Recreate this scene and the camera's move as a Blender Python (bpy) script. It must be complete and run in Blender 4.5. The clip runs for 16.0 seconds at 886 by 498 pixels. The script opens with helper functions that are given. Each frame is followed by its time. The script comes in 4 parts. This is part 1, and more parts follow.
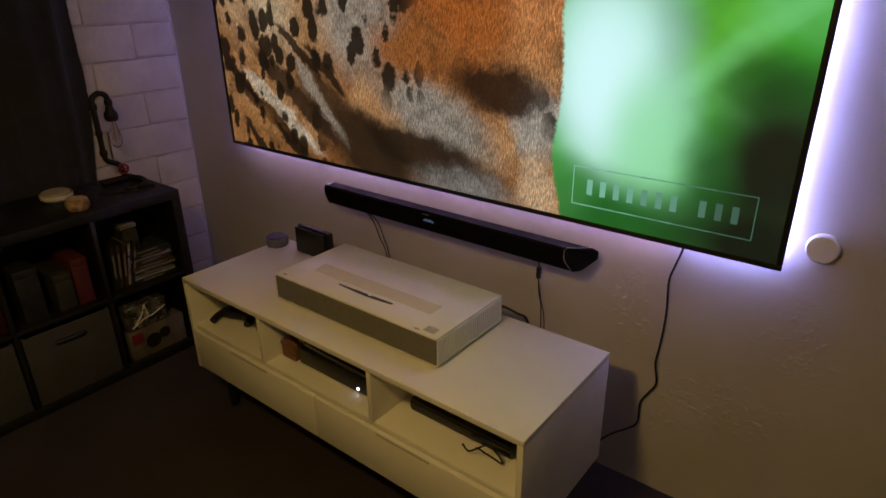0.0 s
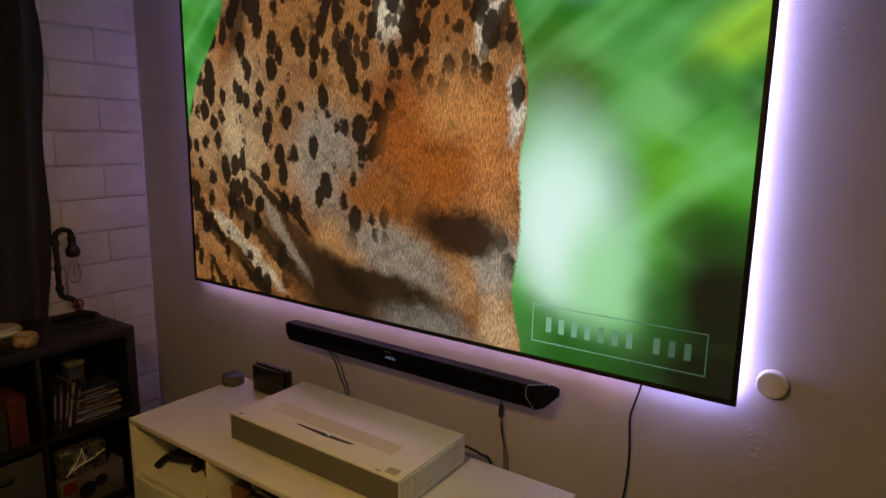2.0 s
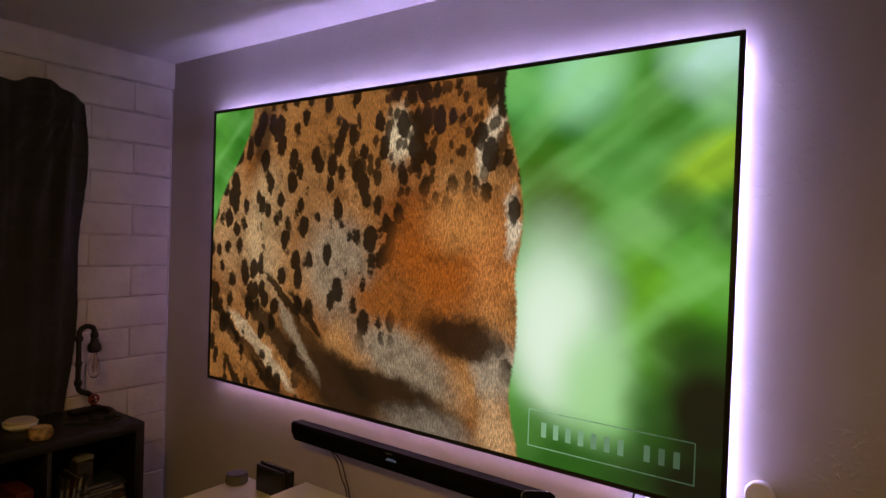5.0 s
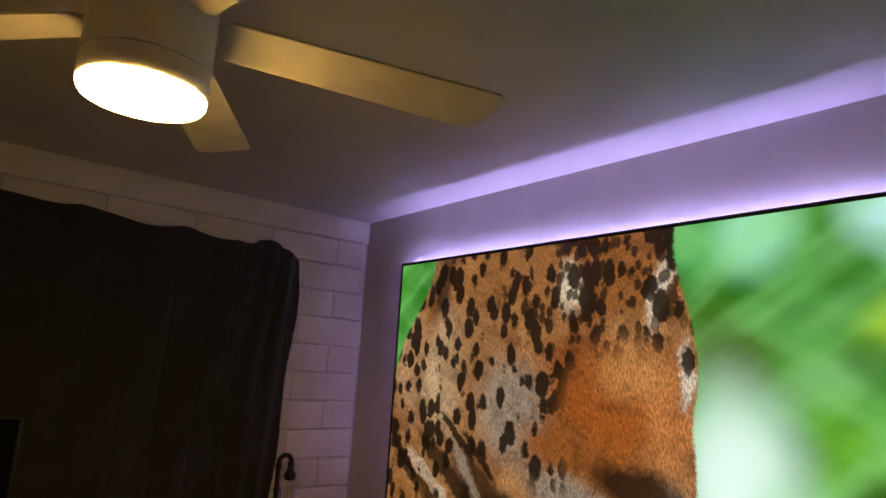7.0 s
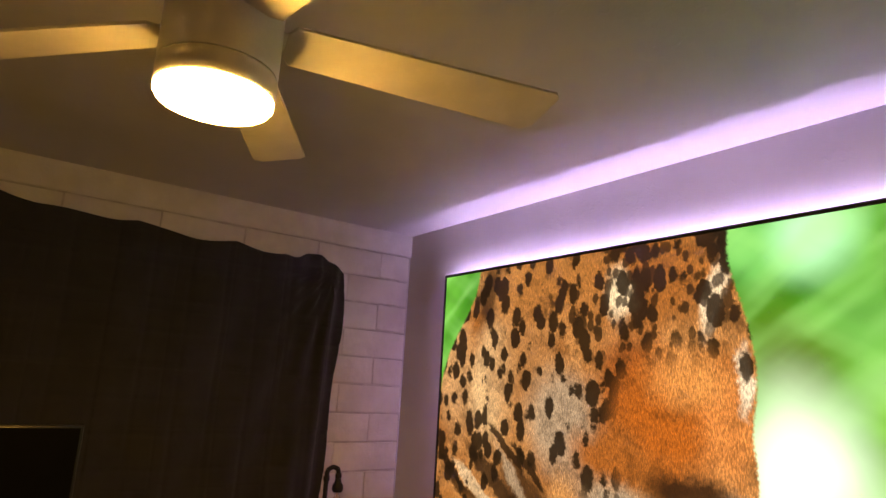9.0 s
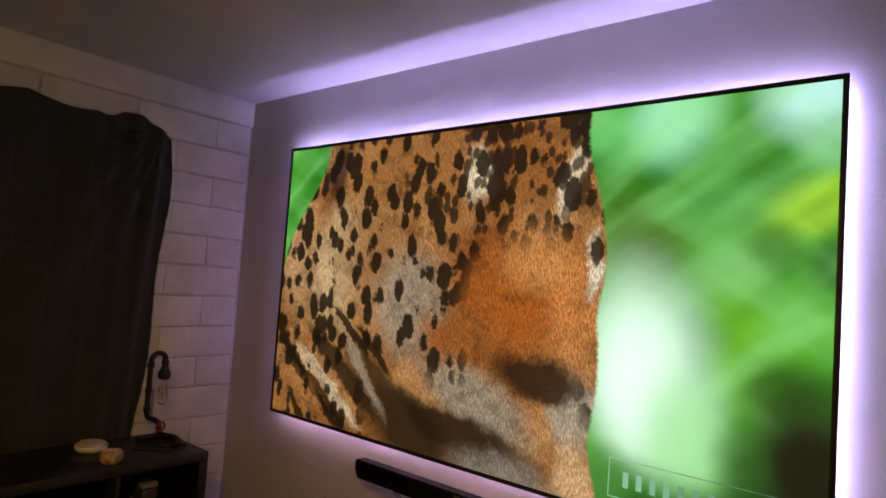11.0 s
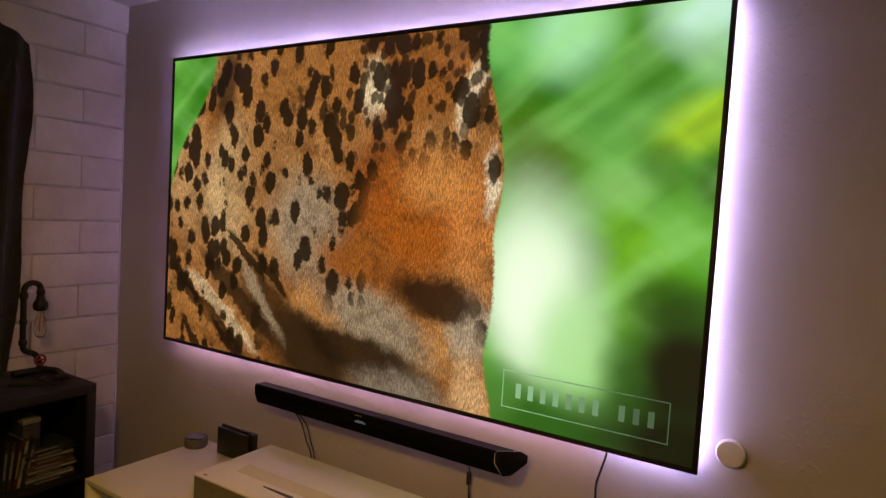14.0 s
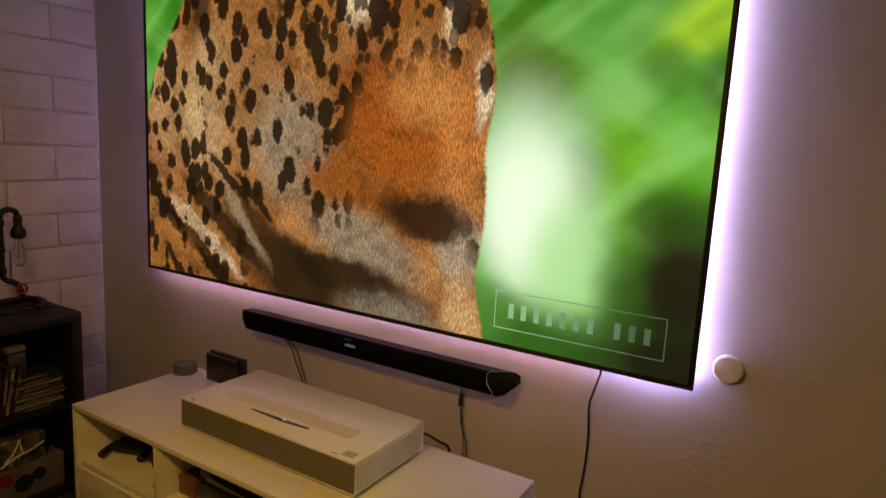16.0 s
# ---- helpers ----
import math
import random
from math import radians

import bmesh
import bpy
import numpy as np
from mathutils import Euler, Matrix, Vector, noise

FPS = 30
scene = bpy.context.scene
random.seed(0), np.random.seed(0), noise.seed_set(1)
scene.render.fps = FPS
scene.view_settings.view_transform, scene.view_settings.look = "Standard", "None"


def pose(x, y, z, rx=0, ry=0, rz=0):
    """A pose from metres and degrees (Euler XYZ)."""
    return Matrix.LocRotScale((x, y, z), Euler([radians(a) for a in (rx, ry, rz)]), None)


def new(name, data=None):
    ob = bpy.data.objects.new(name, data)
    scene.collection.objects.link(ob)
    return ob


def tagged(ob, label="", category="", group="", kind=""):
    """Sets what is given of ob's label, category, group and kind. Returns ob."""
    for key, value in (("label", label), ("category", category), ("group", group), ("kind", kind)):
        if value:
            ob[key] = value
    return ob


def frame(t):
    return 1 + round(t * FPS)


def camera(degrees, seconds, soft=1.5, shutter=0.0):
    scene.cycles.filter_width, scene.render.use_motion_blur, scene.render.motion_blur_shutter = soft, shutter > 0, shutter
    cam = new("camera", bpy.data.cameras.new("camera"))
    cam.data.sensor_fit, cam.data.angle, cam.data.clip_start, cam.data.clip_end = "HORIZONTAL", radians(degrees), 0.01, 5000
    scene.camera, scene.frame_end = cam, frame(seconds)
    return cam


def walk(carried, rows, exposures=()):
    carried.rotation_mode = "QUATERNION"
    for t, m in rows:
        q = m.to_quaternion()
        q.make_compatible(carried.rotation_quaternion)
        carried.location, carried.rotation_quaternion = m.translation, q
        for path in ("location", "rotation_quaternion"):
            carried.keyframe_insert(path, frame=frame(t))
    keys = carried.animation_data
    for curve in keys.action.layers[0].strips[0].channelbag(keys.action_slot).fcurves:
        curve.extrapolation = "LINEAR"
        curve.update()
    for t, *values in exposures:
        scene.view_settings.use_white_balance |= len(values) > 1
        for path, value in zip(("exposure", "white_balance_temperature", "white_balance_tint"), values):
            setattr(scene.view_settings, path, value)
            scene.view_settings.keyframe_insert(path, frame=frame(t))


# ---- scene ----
cam = camera(71.06, 16.0, soft=1.4, shutter=0.4)
# t, x, y, z, yaw, pitch, roll
ROWS = [
    (0, 2.463, -1.645, 1.543, 38.100, -23.434, 0.648),
    (0.5, 2.456, -1.637, 1.536, 36.623, -20.223, 0.493),
    (1, 2.459, -1.652, 1.528, 35.654, -16.729, -0.041),
    (1.5, 2.456, -1.664, 1.530, 34.808, -13.553, -0.500),
    (2, 2.473, -1.691, 1.539, 34.422, -10.333, -0.924),
    (2.5, 2.495, -1.716, 1.535, 34.320, -7.289, -1.428),
    (3, 2.515, -1.739, 1.538, 33.756, -5.013, -1.632),
    (5.5, 2.602, -1.799, 1.589, 38.180, 1.355, -1.918),
    (6, 2.629, -1.856, 1.603, 43.377, 5.086, -2.403),
    (6.5, 2.650, -1.903, 1.601, 47.748, 8.637, -2.721),
    (7, 2.662, -1.933, 1.605, 50.417, 10.680, -3.383),
    (7.5, 2.674, -1.963, 1.602, 54.070, 12.682, -3.470),
    (8, 2.686, -1.990, 1.593, 56.211, 13.691, -3.369),
    (10.5, 2.500, -1.876, 1.528, 43.356, 6.206, -3.599),
    (11, 2.477, -1.843, 1.532, 39.580, 3.129, -4.019),
    (11.5, 2.462, -1.820, 1.527, 36.751, 0.435, -4.356),
    (12, 2.460, -1.805, 1.518, 34.966, -1.236, -4.405),
    (12.5, 2.466, -1.801, 1.511, 33.360, -2.246, -4.120),
    (13, 2.475, -1.782, 1.509, 32.509, -2.901, -3.734),
    (13.5, 2.485, -1.774, 1.515, 31.993, -3.210, -3.537),
    (14, 2.490, -1.773, 1.520, 31.558, -3.331, -3.485),
    (14.5, 2.488, -1.769, 1.519, 31.230, -3.446, -3.478),
    (15, 2.483, -1.756, 1.499, 30.954, -3.853, -3.429),
    (15.5, 2.472, -1.731, 1.471, 30.874, -6.131, -3.209),
    (16, 2.469, -1.695, 1.448, 31.149, -8.913, -3.053),
]
EXPOSE = [(0, -0.36, 4850, 5), (1.5, -0.42, 5150, 5), (3.2, -0.45, 5700, 7), (5.4, -0.48, 5950, 9), (7.0, -0.27, 5500, 11), (7.5, -0.02, 5600, 12), (8.0, 0.58, 7000, 13), (8.4, 0.58, 7000, 13), (10.4, 0.07, 5450, 4), (11.5, -0.16, 5850, 5), (13.0, -0.20, 6350, 6), (16, -0.19, 6400, 6)]
walk(cam, [(t, pose(x, y, z, 90 + p, r, w)) for t, x, y, z, w, p, r in ROWS], EXPOSE)

# ---- world and light levels ----
world = bpy.data.worlds.new("night")
world.use_nodes = True
world.node_tree.nodes["Background"].inputs[0].default_value = (0.01, 0.01, 0.014, 1)
world.node_tree.nodes["Background"].inputs[1].default_value = 0.05
scene.world = world
LED_POWER = 100.0        # backlight strips
LED_COLOUR = (0.69, 0.51, 1.0)
LAMP_POWER = 205.0       # fan light
LAMP_COLOUR = (1.0, 0.52, 0.10)
PICTURE = 1.85           # brightness of the projected picture


# ---- materials ----
def lin(r, g, b):
    """Linear colour from display values."""
    return tuple(c / 12.92 if c < 0.04045 else ((c + 0.055) / 1.055) ** 2.4 for c in (r, g, b)) + (1.0,)


class Nodes:
    """Short names for building a node tree."""

    def __init__(self, name):
        self.mat = bpy.data.materials.new(name)
        self.mat.use_nodes = True
        self.tree = self.mat.node_tree
        self.bsdf = self.tree.nodes["Principled BSDF"]
        self.out = self.tree.nodes["Material Output"]

    def node(self, kind, **sets):
        n = self.tree.nodes.new(kind)
        if "operation" in sets:
            n.operation = sets["operation"]
        if "data_type" in sets:
            n.data_type = sets["data_type"]
        if "blend_type" in sets:
            n.blend_type = sets["blend_type"]
        if "interpolation_type" in sets:
            n.interpolation_type = sets["interpolation_type"]
        if "vector_type" in sets:
            n.vector_type = sets["vector_type"]
        if "wave_type" in sets:
            n.wave_type = sets["wave_type"]
        if "bands_direction" in sets:
            n.bands_direction = sets["bands_direction"]
        return n

    def link(self, a, b):
        self.tree.links.new(a, b)

    def coords(self, scale=(1, 1, 1)):
        c = self.node("ShaderNodeTexCoord")
        m = self.node("ShaderNodeMapping")
        m.inputs["Scale"].default_value = scale
        self.link(c.outputs["Object"], m.inputs["Vector"])
        return m.outputs["Vector"]

    def noise(self, vec, scale, detail=4.0, rough=0.55, warp=0.0):
        n = self.node("ShaderNodeTexNoise")
        n.inputs["Scale"].default_value = scale
        n.inputs["Detail"].default_value = detail
        n.inputs["Roughness"].default_value = rough
        n.inputs["Distortion"].default_value = warp
        self.link(vec, n.inputs["Vector"])
        return n.outputs["Fac"]

    def span(self, value, a, b, lo=0.0, hi=1.0):
        m = self.node("ShaderNodeMapRange", interpolation_type="SMOOTHSTEP")
        for key, v in (("From Min", a), ("From Max", b), ("To Min", lo), ("To Max", hi)):
            m.inputs[key].default_value = v
        self.link(value, m.inputs["Value"])
        return m.outputs["Result"]

    def mix(self, fac, a, b, how="MIX"):
        m = self.node("ShaderNodeMix", data_type="RGBA", blend_type=how)
        for socket, v in ((m.inputs[0], fac), (m.inputs[6], a), (m.inputs[7], b)):
            if isinstance(v, (int, float, tuple)):
                socket.default_value = v
            else:
                self.link(v, socket)
        return m.outputs[2]

    def maths(self, how, a, b):
        m = self.node("ShaderNodeMath", operation=how)
        for socket, v in ((m.inputs[0], a), (m.inputs[1], b)):
            if isinstance(v, (int, float)):
                socket.default_value = v
            else:
                self.link(v, socket)
        return m.outputs[0]

    def bump(self, height, strength, distance):
        b = self.node("ShaderNodeBump")
        b.inputs["Strength"].default_value = strength
        b.inputs["Distance"].default_value = distance
        self.link(height, b.inputs["Height"])
        self.link(b.outputs["Normal"], self.bsdf.inputs["Normal"])


def surface(name, colour, rough=0.5, metal=0.0, vary=0.12, scale=9.0, grain=160.0, relief=0.15, coat=0.0, stretch=(1, 1, 1)):
    """A plain material with stains, grain and fine relief."""
    k = Nodes(name)
    vec = k.coords(stretch)
    big, fine = k.noise(vec, scale, 5), k.noise(vec, grain, 3)
    dark = tuple(c * (1 - vary) for c in colour) + (1.0,)
    pale = tuple(min(1, c * (1 + vary)) for c in colour) + (1.0,)
    tone = k.mix(k.span(big, 0.3, 0.7), dark, pale)
    tone = k.mix(k.span(fine, 0.35, 0.65, 0.0, 0.25), tone, dark)
    k.link(tone, k.bsdf.inputs["Base Color"])
    k.link(k.span(big, 0.25, 0.75, max(0.02, rough - 0.08), min(1, rough + 0.08)), k.bsdf.inputs["Roughness"])
    k.bsdf.inputs["Metallic"].default_value = metal
    k.bsdf.inputs["Coat Weight"].default_value = coat
    k.bump(fine, relief, 0.0008)
    return k.mat


def glow(name, colour, strength):
    k = Nodes(name)
    k.bsdf.inputs["Base Color"].default_value = (0.05, 0.05, 0.05, 1)
    k.bsdf.inputs["Emission Color"].default_value = (*colour, 1)
    k.bsdf.inputs["Emission Strength"].default_value = strength
    return k.mat


def plaster(name, colour, knock):
    """Painted wall plaster with trowelled, flattened patches."""
    k = Nodes(name)
    vec = k.coords()
    stain, ridge, fine = k.noise(vec, 1.7, 4), k.noise(vec, 13, 6, 0.62, 0.7), k.noise(vec, 120, 3)
    place = k.span(k.noise(vec, 3.1, 3), 0.43, 0.62)
    patch = k.maths("MULTIPLY", k.span(ridge, 0.50, 0.66), place)
    pits = k.maths("MULTIPLY", k.span(k.noise(vec, 46, 3, 0.5, 0.3), 0.54, 0.72), k.maths("ADD", place, 0.08))
    dark = tuple(c * 0.9 for c in colour) + (1.0,)
    k.link(k.mix(k.span(stain, 0.3, 0.7), dark, (*colour, 1.0)), k.bsdf.inputs["Base Color"])
    k.bsdf.inputs["Roughness"].default_value = 0.62
    height = k.maths("ADD", k.maths("MULTIPLY", patch, 0.40), k.maths("MULTIPLY", pits, 0.42))
    height = k.maths("ADD", height, k.maths("MULTIPLY", fine, 0.12))
    height = k.maths("ADD", height, k.maths("MULTIPLY", k.noise(vec, 5, 2), 0.9))
    k.bump(height, 0.36, knock)
    return k.mat


def painted_block():
    k = Nodes("painted_block")
    vec = k.coords()
    info = k.node("ShaderNodeObjectInfo")
    shift = k.node("ShaderNodeVectorMath", operation="SCALE")
    seed = k.node("ShaderNodeCombineXYZ")
    for i in range(3):
        k.link(info.outputs["Random"], seed.inputs[i])
    k.link(seed.outputs[0], shift.inputs[0])
    shift.inputs["Scale"].default_value = 37.0
    moved = k.node("ShaderNodeVectorMath", operation="ADD")
    k.link(vec, moved.inputs[0])
    k.link(shift.outputs[0], moved.inputs[1])
    vec = moved.outputs[0]
    stain, lumps, fine = k.noise(vec, 6, 4), k.noise(vec, 17, 5, 0.6), k.noise(vec, 140, 4, 0.7)
    tone = k.mix(k.span(stain, 0.3, 0.7), (0.60, 0.58, 0.54, 1), (0.72, 0.70, 0.66, 1))
    tone = k.mix(k.span(fine, 0.62, 0.74, 0, 0.35), tone, (0.58, 0.55, 0.51, 1))
    tone = k.mix(k.span(info.outputs["Random"], 0.0, 1.0, 0.0, 0.22), tone, (0.50, 0.47, 0.44, 1))
    k.link(tone, k.bsdf.inputs["Base Color"])
    k.link(k.span(stain, 0.3, 0.7, 0.32, 0.5), k.bsdf.inputs["Roughness"])
    k.bump(k.maths("ADD", lumps, k.maths("MULTIPLY", fine, 0.3)), 0.8, 0.011)
    return k.mat


def cloth(name, colour):
    k = Nodes(name)
    vec = k.coords()
    big, fine = k.noise(vec, 5, 4), k.noise(vec, 400, 2)
    tone = k.mix(k.span(big, 0.3, 0.7), tuple(c * 0.75 for c in colour) + (1,), (*colour, 1))
    k.link(tone, k.bsdf.inputs["Base Color"])
    k.bsdf.inputs["Roughness"].default_value = 0.95
    k.bsdf.inputs["Sheen Weight"].default_value = 0.15
    split = k.node("ShaderNodeSeparateXYZ")
    k.link(vec, split.inputs[0])
    crease = None
    for axis in (1, 2):
        saw = k.maths("PINGPONG", split.outputs[axis], 0.13)
        line = k.span(saw, 0.0, 0.012, 1.0, 0.0)
        crease = line if crease is None else k.maths("MAXIMUM", crease, line)
    soft = k.maths("ADD", k.noise(vec, 11, 4), k.maths("MULTIPLY", fine, 0.2))
    k.bump(k.maths("SUBTRACT", soft, k.maths("MULTIPLY", crease, 0.3)), 0.6, 0.008)
    return k.mat


def floor_carpet():
    k = Nodes("floor_carpet")
    vec = k.coords()
    big, tuft = k.noise(vec, 3, 4), k.noise(vec, 220, 3)
    tone = k.mix(k.span(big, 0.3, 0.7), (0.022, 0.016, 0.014, 1), (0.036, 0.026, 0.022, 1))
    k.link(k.mix(k.span(tuft, 0.4, 0.6, 0, 0.5), tone, (0.014, 0.010, 0.009, 1)), k.bsdf.inputs["Base Color"])
    k.bsdf.inputs["Roughness"].default_value = 0.95
    k.bump(tuft, 0.8, 0.006)
    return k.mat


SCREEN_W, SCREEN_H, SCREEN_Z = 2.261, 1.247, 0.877


def projected_picture():
    """The projected still: soft colour fields, a tawny mottled form before blurred greenery."""
    k = Nodes("projected_picture")
    raw = k.coords()
    soft = k.node("ShaderNodeTexNoise")
    soft.inputs["Scale"].default_value, soft.inputs["Detail"].default_value = 3.0, 5.0
    k.link(raw, soft.inputs["Vector"])
    warp = k.node("ShaderNodeVectorMath", operation="SCALE")
    k.link(soft.outputs["Color"], warp.inputs[0])
    warp.inputs["Scale"].default_value = 0.05
    bent = k.node("ShaderNodeVectorMath", operation="ADD")
    k.link(raw, bent.inputs[0])
    k.link(warp.outputs[0], bent.inputs[1])
    vec, lag = bent.outputs[0], 0.025

    def field(x, z, rx, rz, turn=0.0, edge=0.6):
        m = k.node("ShaderNodeMapping", vector_type="TEXTURE")
        m.inputs["Location"].default_value = (x + lag, lag, z + lag)
        m.inputs["Rotation"].default_value = (0, radians(-turn), 0)
        m.inputs["Scale"].default_value = (rx, 50.0, rz)
        k.link(vec, m.inputs["Vector"])
        d = k.node("ShaderNodeVectorMath", operation="LENGTH")
        k.link(m.outputs["Vector"], d.inputs[0])
        return k.span(d.outputs["Value"], 1 + edge / 2, 1 - edge / 2)

    def lay(colour, amount, *where):
        return k.mix(k.maths("MULTIPLY", field(*where), amount), tone, lin(*colour))

    # blurred greenery
    tone = k.mix(k.span(k.noise(vec, 2.2, 2), 0.35, 0.65), lin(0.17, 0.42, 0.07), lin(0.34, 0.60, 0.20))
    tone = lay((0.25, 0.45, 0.1), 0.8, 1.67, 1.82, 0.113, 0.121, 0, 1.0)
    tone = lay((0.4, 0.68, 0.34), 0.9, 1.65, 2.04, 0.132, 0.120, 0, 1.3)
    tone = lay((0.62, 0.85, 0.65), 0.95, 1.83, 2.06, 0.110, 0.122, 0, 1.4)
    tone = lay((0.24, 0.46, 0.12), 0.9, 2.05, 1.97, 0.060, 0.108, 0, 1.2)
    tone = lay((0.76, 0.9, 0.86), 0.95, 2.18, 2.08, 0.104, 0.096, 0, 1.4)
    tone = lay((0.58, 0.78, 0.55), 0.7, 2.22, 1.97, 0.068, 0.073, 0, 1.3)
    tone = lay((0.66, 0.82, 0.2), 1.0, 2.20, 1.79, 0.117, 0.067, 25, 1.3)
    tone = lay((0.34, 0.58, 0.26), 0.7, 1.95, 1.78, 0.113, 0.080, 30, 1.3)
    tone = lay((0.26, 0.37, 0.07), 0.95, 1.74, 1.68, 0.154, 0.119, -20, 1.3)
    tone = lay((0.48, 0.68, 0.38), 0.8, 1.99, 1.61, 0.142, 0.064, 30, 1.3)
    tone = lay((0.13, 0.3, 0.08), 0.9, 2.25, 1.63, 0.060, 0.073, 0, 1.2)
    tone = lay((0.2, 0.4, 0.1), 0.6, 2.11, 1.69, 0.059, 0.092, 40, 1.3)
    tone = lay((0.33, 0.6, 0.12), 0.9, 2.19, 1.45, 0.113, 0.106, 0, 1.3)
    tone = lay((0.42, 0.66, 0.14), 0.9, 2.04, 1.40, 0.092, 0.158, 10, 1.3)
    tone = lay((0.1, 0.28, 0.06), 0.7, 2.12, 1.32, 0.088, 0.062, 0, 1.3)
    for turn, amount in ((-38, 0.40), (30, 0.26)):
        veil = k.node("ShaderNodeMapping", vector_type="TEXTURE")
        veil.inputs["Rotation"].default_value = (0, radians(turn), 0)
        veil.inputs["Scale"].default_value = (0.62, 1, 0.13)
        k.link(vec, veil.inputs["Vector"])
        haze = k.noise(veil.outputs[0], 1.0, 2, 0.4)
        tone = k.mix(k.span(haze, 0.47, 0.72, 0.0, amount), tone, lin(0.58, 0.82, 0.46))
        tone = k.mix(k.span(haze, 0.50, 0.28, 0.0, amount), tone, lin(0.10, 0.28, 0.05))
    tone = lay((0.82, 0.91, 0.79), 1.0, 1.78, 1.34, 0.150, 0.240, 10, 1.5)
    tone = lay((0.90, 0.95, 0.87), 0.9, 1.74, 1.28, 0.105, 0.180, 5, 1.6)
    tone = lay((0.66, 0.84, 0.58), 0.85, 1.90, 1.14, 0.100, 0.150, 0, 1.6)
    tone = lay((0.14, 0.33, 0.08), 0.95, 1.82, 0.91, 0.300, 0.110, -6, 1.4)
    tone = lay((0.3, 0.5, 0.2), 0.6, 1.67, 0.99, 0.077, 0.089, 0, 1.2)
    tone = lay((0.07, 0.09, 0.05), 1.0, 2.21, 1.13, 0.160, 0.200, 0, 1.3)
    tone = lay((0.05, 0.08, 0.04), 1.0, 2.20, 0.93, 0.230, 0.120, 0, 1.3)
    tone = lay((0.12, 0.26, 0.08), 0.6, 2.06, 1.06, 0.060, 0.110, 0, 1.6)
    green = tone

    def edge_at(stops):
        """The place of a soft vertical edge, as a share of the width, by height."""
        split = k.node("ShaderNodeSeparateXYZ")
        k.link(raw, split.inputs[0])
        up = k.maths("DIVIDE", k.maths("SUBTRACT", split.outputs[2], SCREEN_Z), SCREEN_H)
        ramp = k.node("ShaderNodeValToRGB")
        ramp.color_ramp.interpolation = "B_SPLINE"
        for i, (v, u) in enumerate(stops):
            stop = ramp.color_ramp.elements[i] if i < 2 else ramp.color_ramp.elements.new(v)
            stop.position, stop.color = v, (u, u, u, 1)
        k.link(up, ramp.inputs[0])
        ragged = k.span(k.noise(raw, 90, 3, 0.7), 0.3, 0.7, -0.0018, 0.0018)
        return k.maths("ADD", k.maths("SUBTRACT", k.maths("DIVIDE", split.outputs[0], SCREEN_W), ramp.outputs[0]), ragged)

    # the tawny form: one broad rounded mass
    right = edge_at(((0.0, 0.733), (1.0, 0.695), (0.08, 0.722), (0.16, 0.709), (0.27, 0.724), (0.40, 0.722), (0.47, 0.714), (0.56, 0.727), (0.66, 0.727), (0.78, 0.713), (0.90, 0.688)))
    left = edge_at(((0.0, 0.0), (1.0, 0.132), (0.45, 0.0), (0.58, 0.008), (0.70, 0.038), (0.80, 0.082), (0.90, 0.122)))
    mass = k.maths("MULTIPLY", k.span(right, 0.003, -0.003), k.span(left, -0.004, 0.004))
    shag = k.node("ShaderNodeTexNoise")
    shag.inputs["Scale"].default_value, shag.inputs["Detail"].default_value, shag.inputs["Roughness"].default_value = 7.0, 9.0, 0.78
    k.link(raw, shag.inputs["Vector"])
    pull = k.node("ShaderNodeVectorMath", operation="SCALE")
    k.link(shag.outputs["Color"], pull.inputs[0])
    pull.inputs["Scale"].default_value = 0.15
    torn = k.node("ShaderNodeVectorMath", operation="ADD")
    k.link(raw, torn.inputs[0])
    k.link(pull.outputs[0], torn.inputs[1])
    calm, vec, lag = vec, torn.outputs[0], 0.075
    tone = k.mix(k.span(k.noise(raw, 5, 4), 0.3, 0.7), lin(0.52, 0.32, 0.14), lin(0.72, 0.52, 0.31))
    tone = lay((0.74, 0.58, 0.4), 0.8, 0.11, 1.64, 0.151, 0.295, 15, 1.0)
    tone = lay((0.84, 0.72, 0.54), 0.8, 0.40, 1.58, 0.135, 0.256, -5, 1.0)
    tone = lay((0.60, 0.43, 0.26), 0.7, 0.59, 1.65, 0.219, 0.246, 0, 1.0)
    tone = lay((0.62, 0.55, 0.46), 0.9, 0.84, 1.44, 0.183, 0.192, 15, 1.0)
    tone = lay((0.6, 0.4, 0.2), 0.9, 0.80, 2.00, 0.339, 0.148, 0, 1.0)
    tone = lay((0.58, 0.36, 0.16), 0.95, 1.30, 1.99, 0.247, 0.169, 0, 1.0)
    tone = lay((0.88, 0.8, 0.66), 0.95, 1.13, 1.93, 0.064, 0.098, 8, 0.9)
    tone = lay((0.86, 0.78, 0.66), 0.95, 1.51, 1.89, 0.036, 0.125, -12, 0.9)
    tone = lay((0.5, 0.26, 0.09), 0.9, 1.17, 1.63, 0.145, 0.177, 0, 1.1)
    tone = lay((0.62, 0.33, 0.10), 1.0, 1.36, 1.50, 0.276, 0.198, 10, 1.0)
    tone = lay((0.78, 0.50, 0.26), 0.8, 1.54, 1.48, 0.091, 0.172, 8, 1.2)
    tone = lay((0.82, 0.58, 0.32), 0.6, 1.40, 1.62, 0.130, 0.093, 0, 1.3)
    tone = lay((0.56, 0.32, 0.12), 0.95, 1.09, 1.32, 0.202, 0.091, -10, 1.0)
    tone = lay((0.86, 0.8, 0.7), 0.9, 1.61, 1.62, 0.023, 0.106, 0, 0.9)
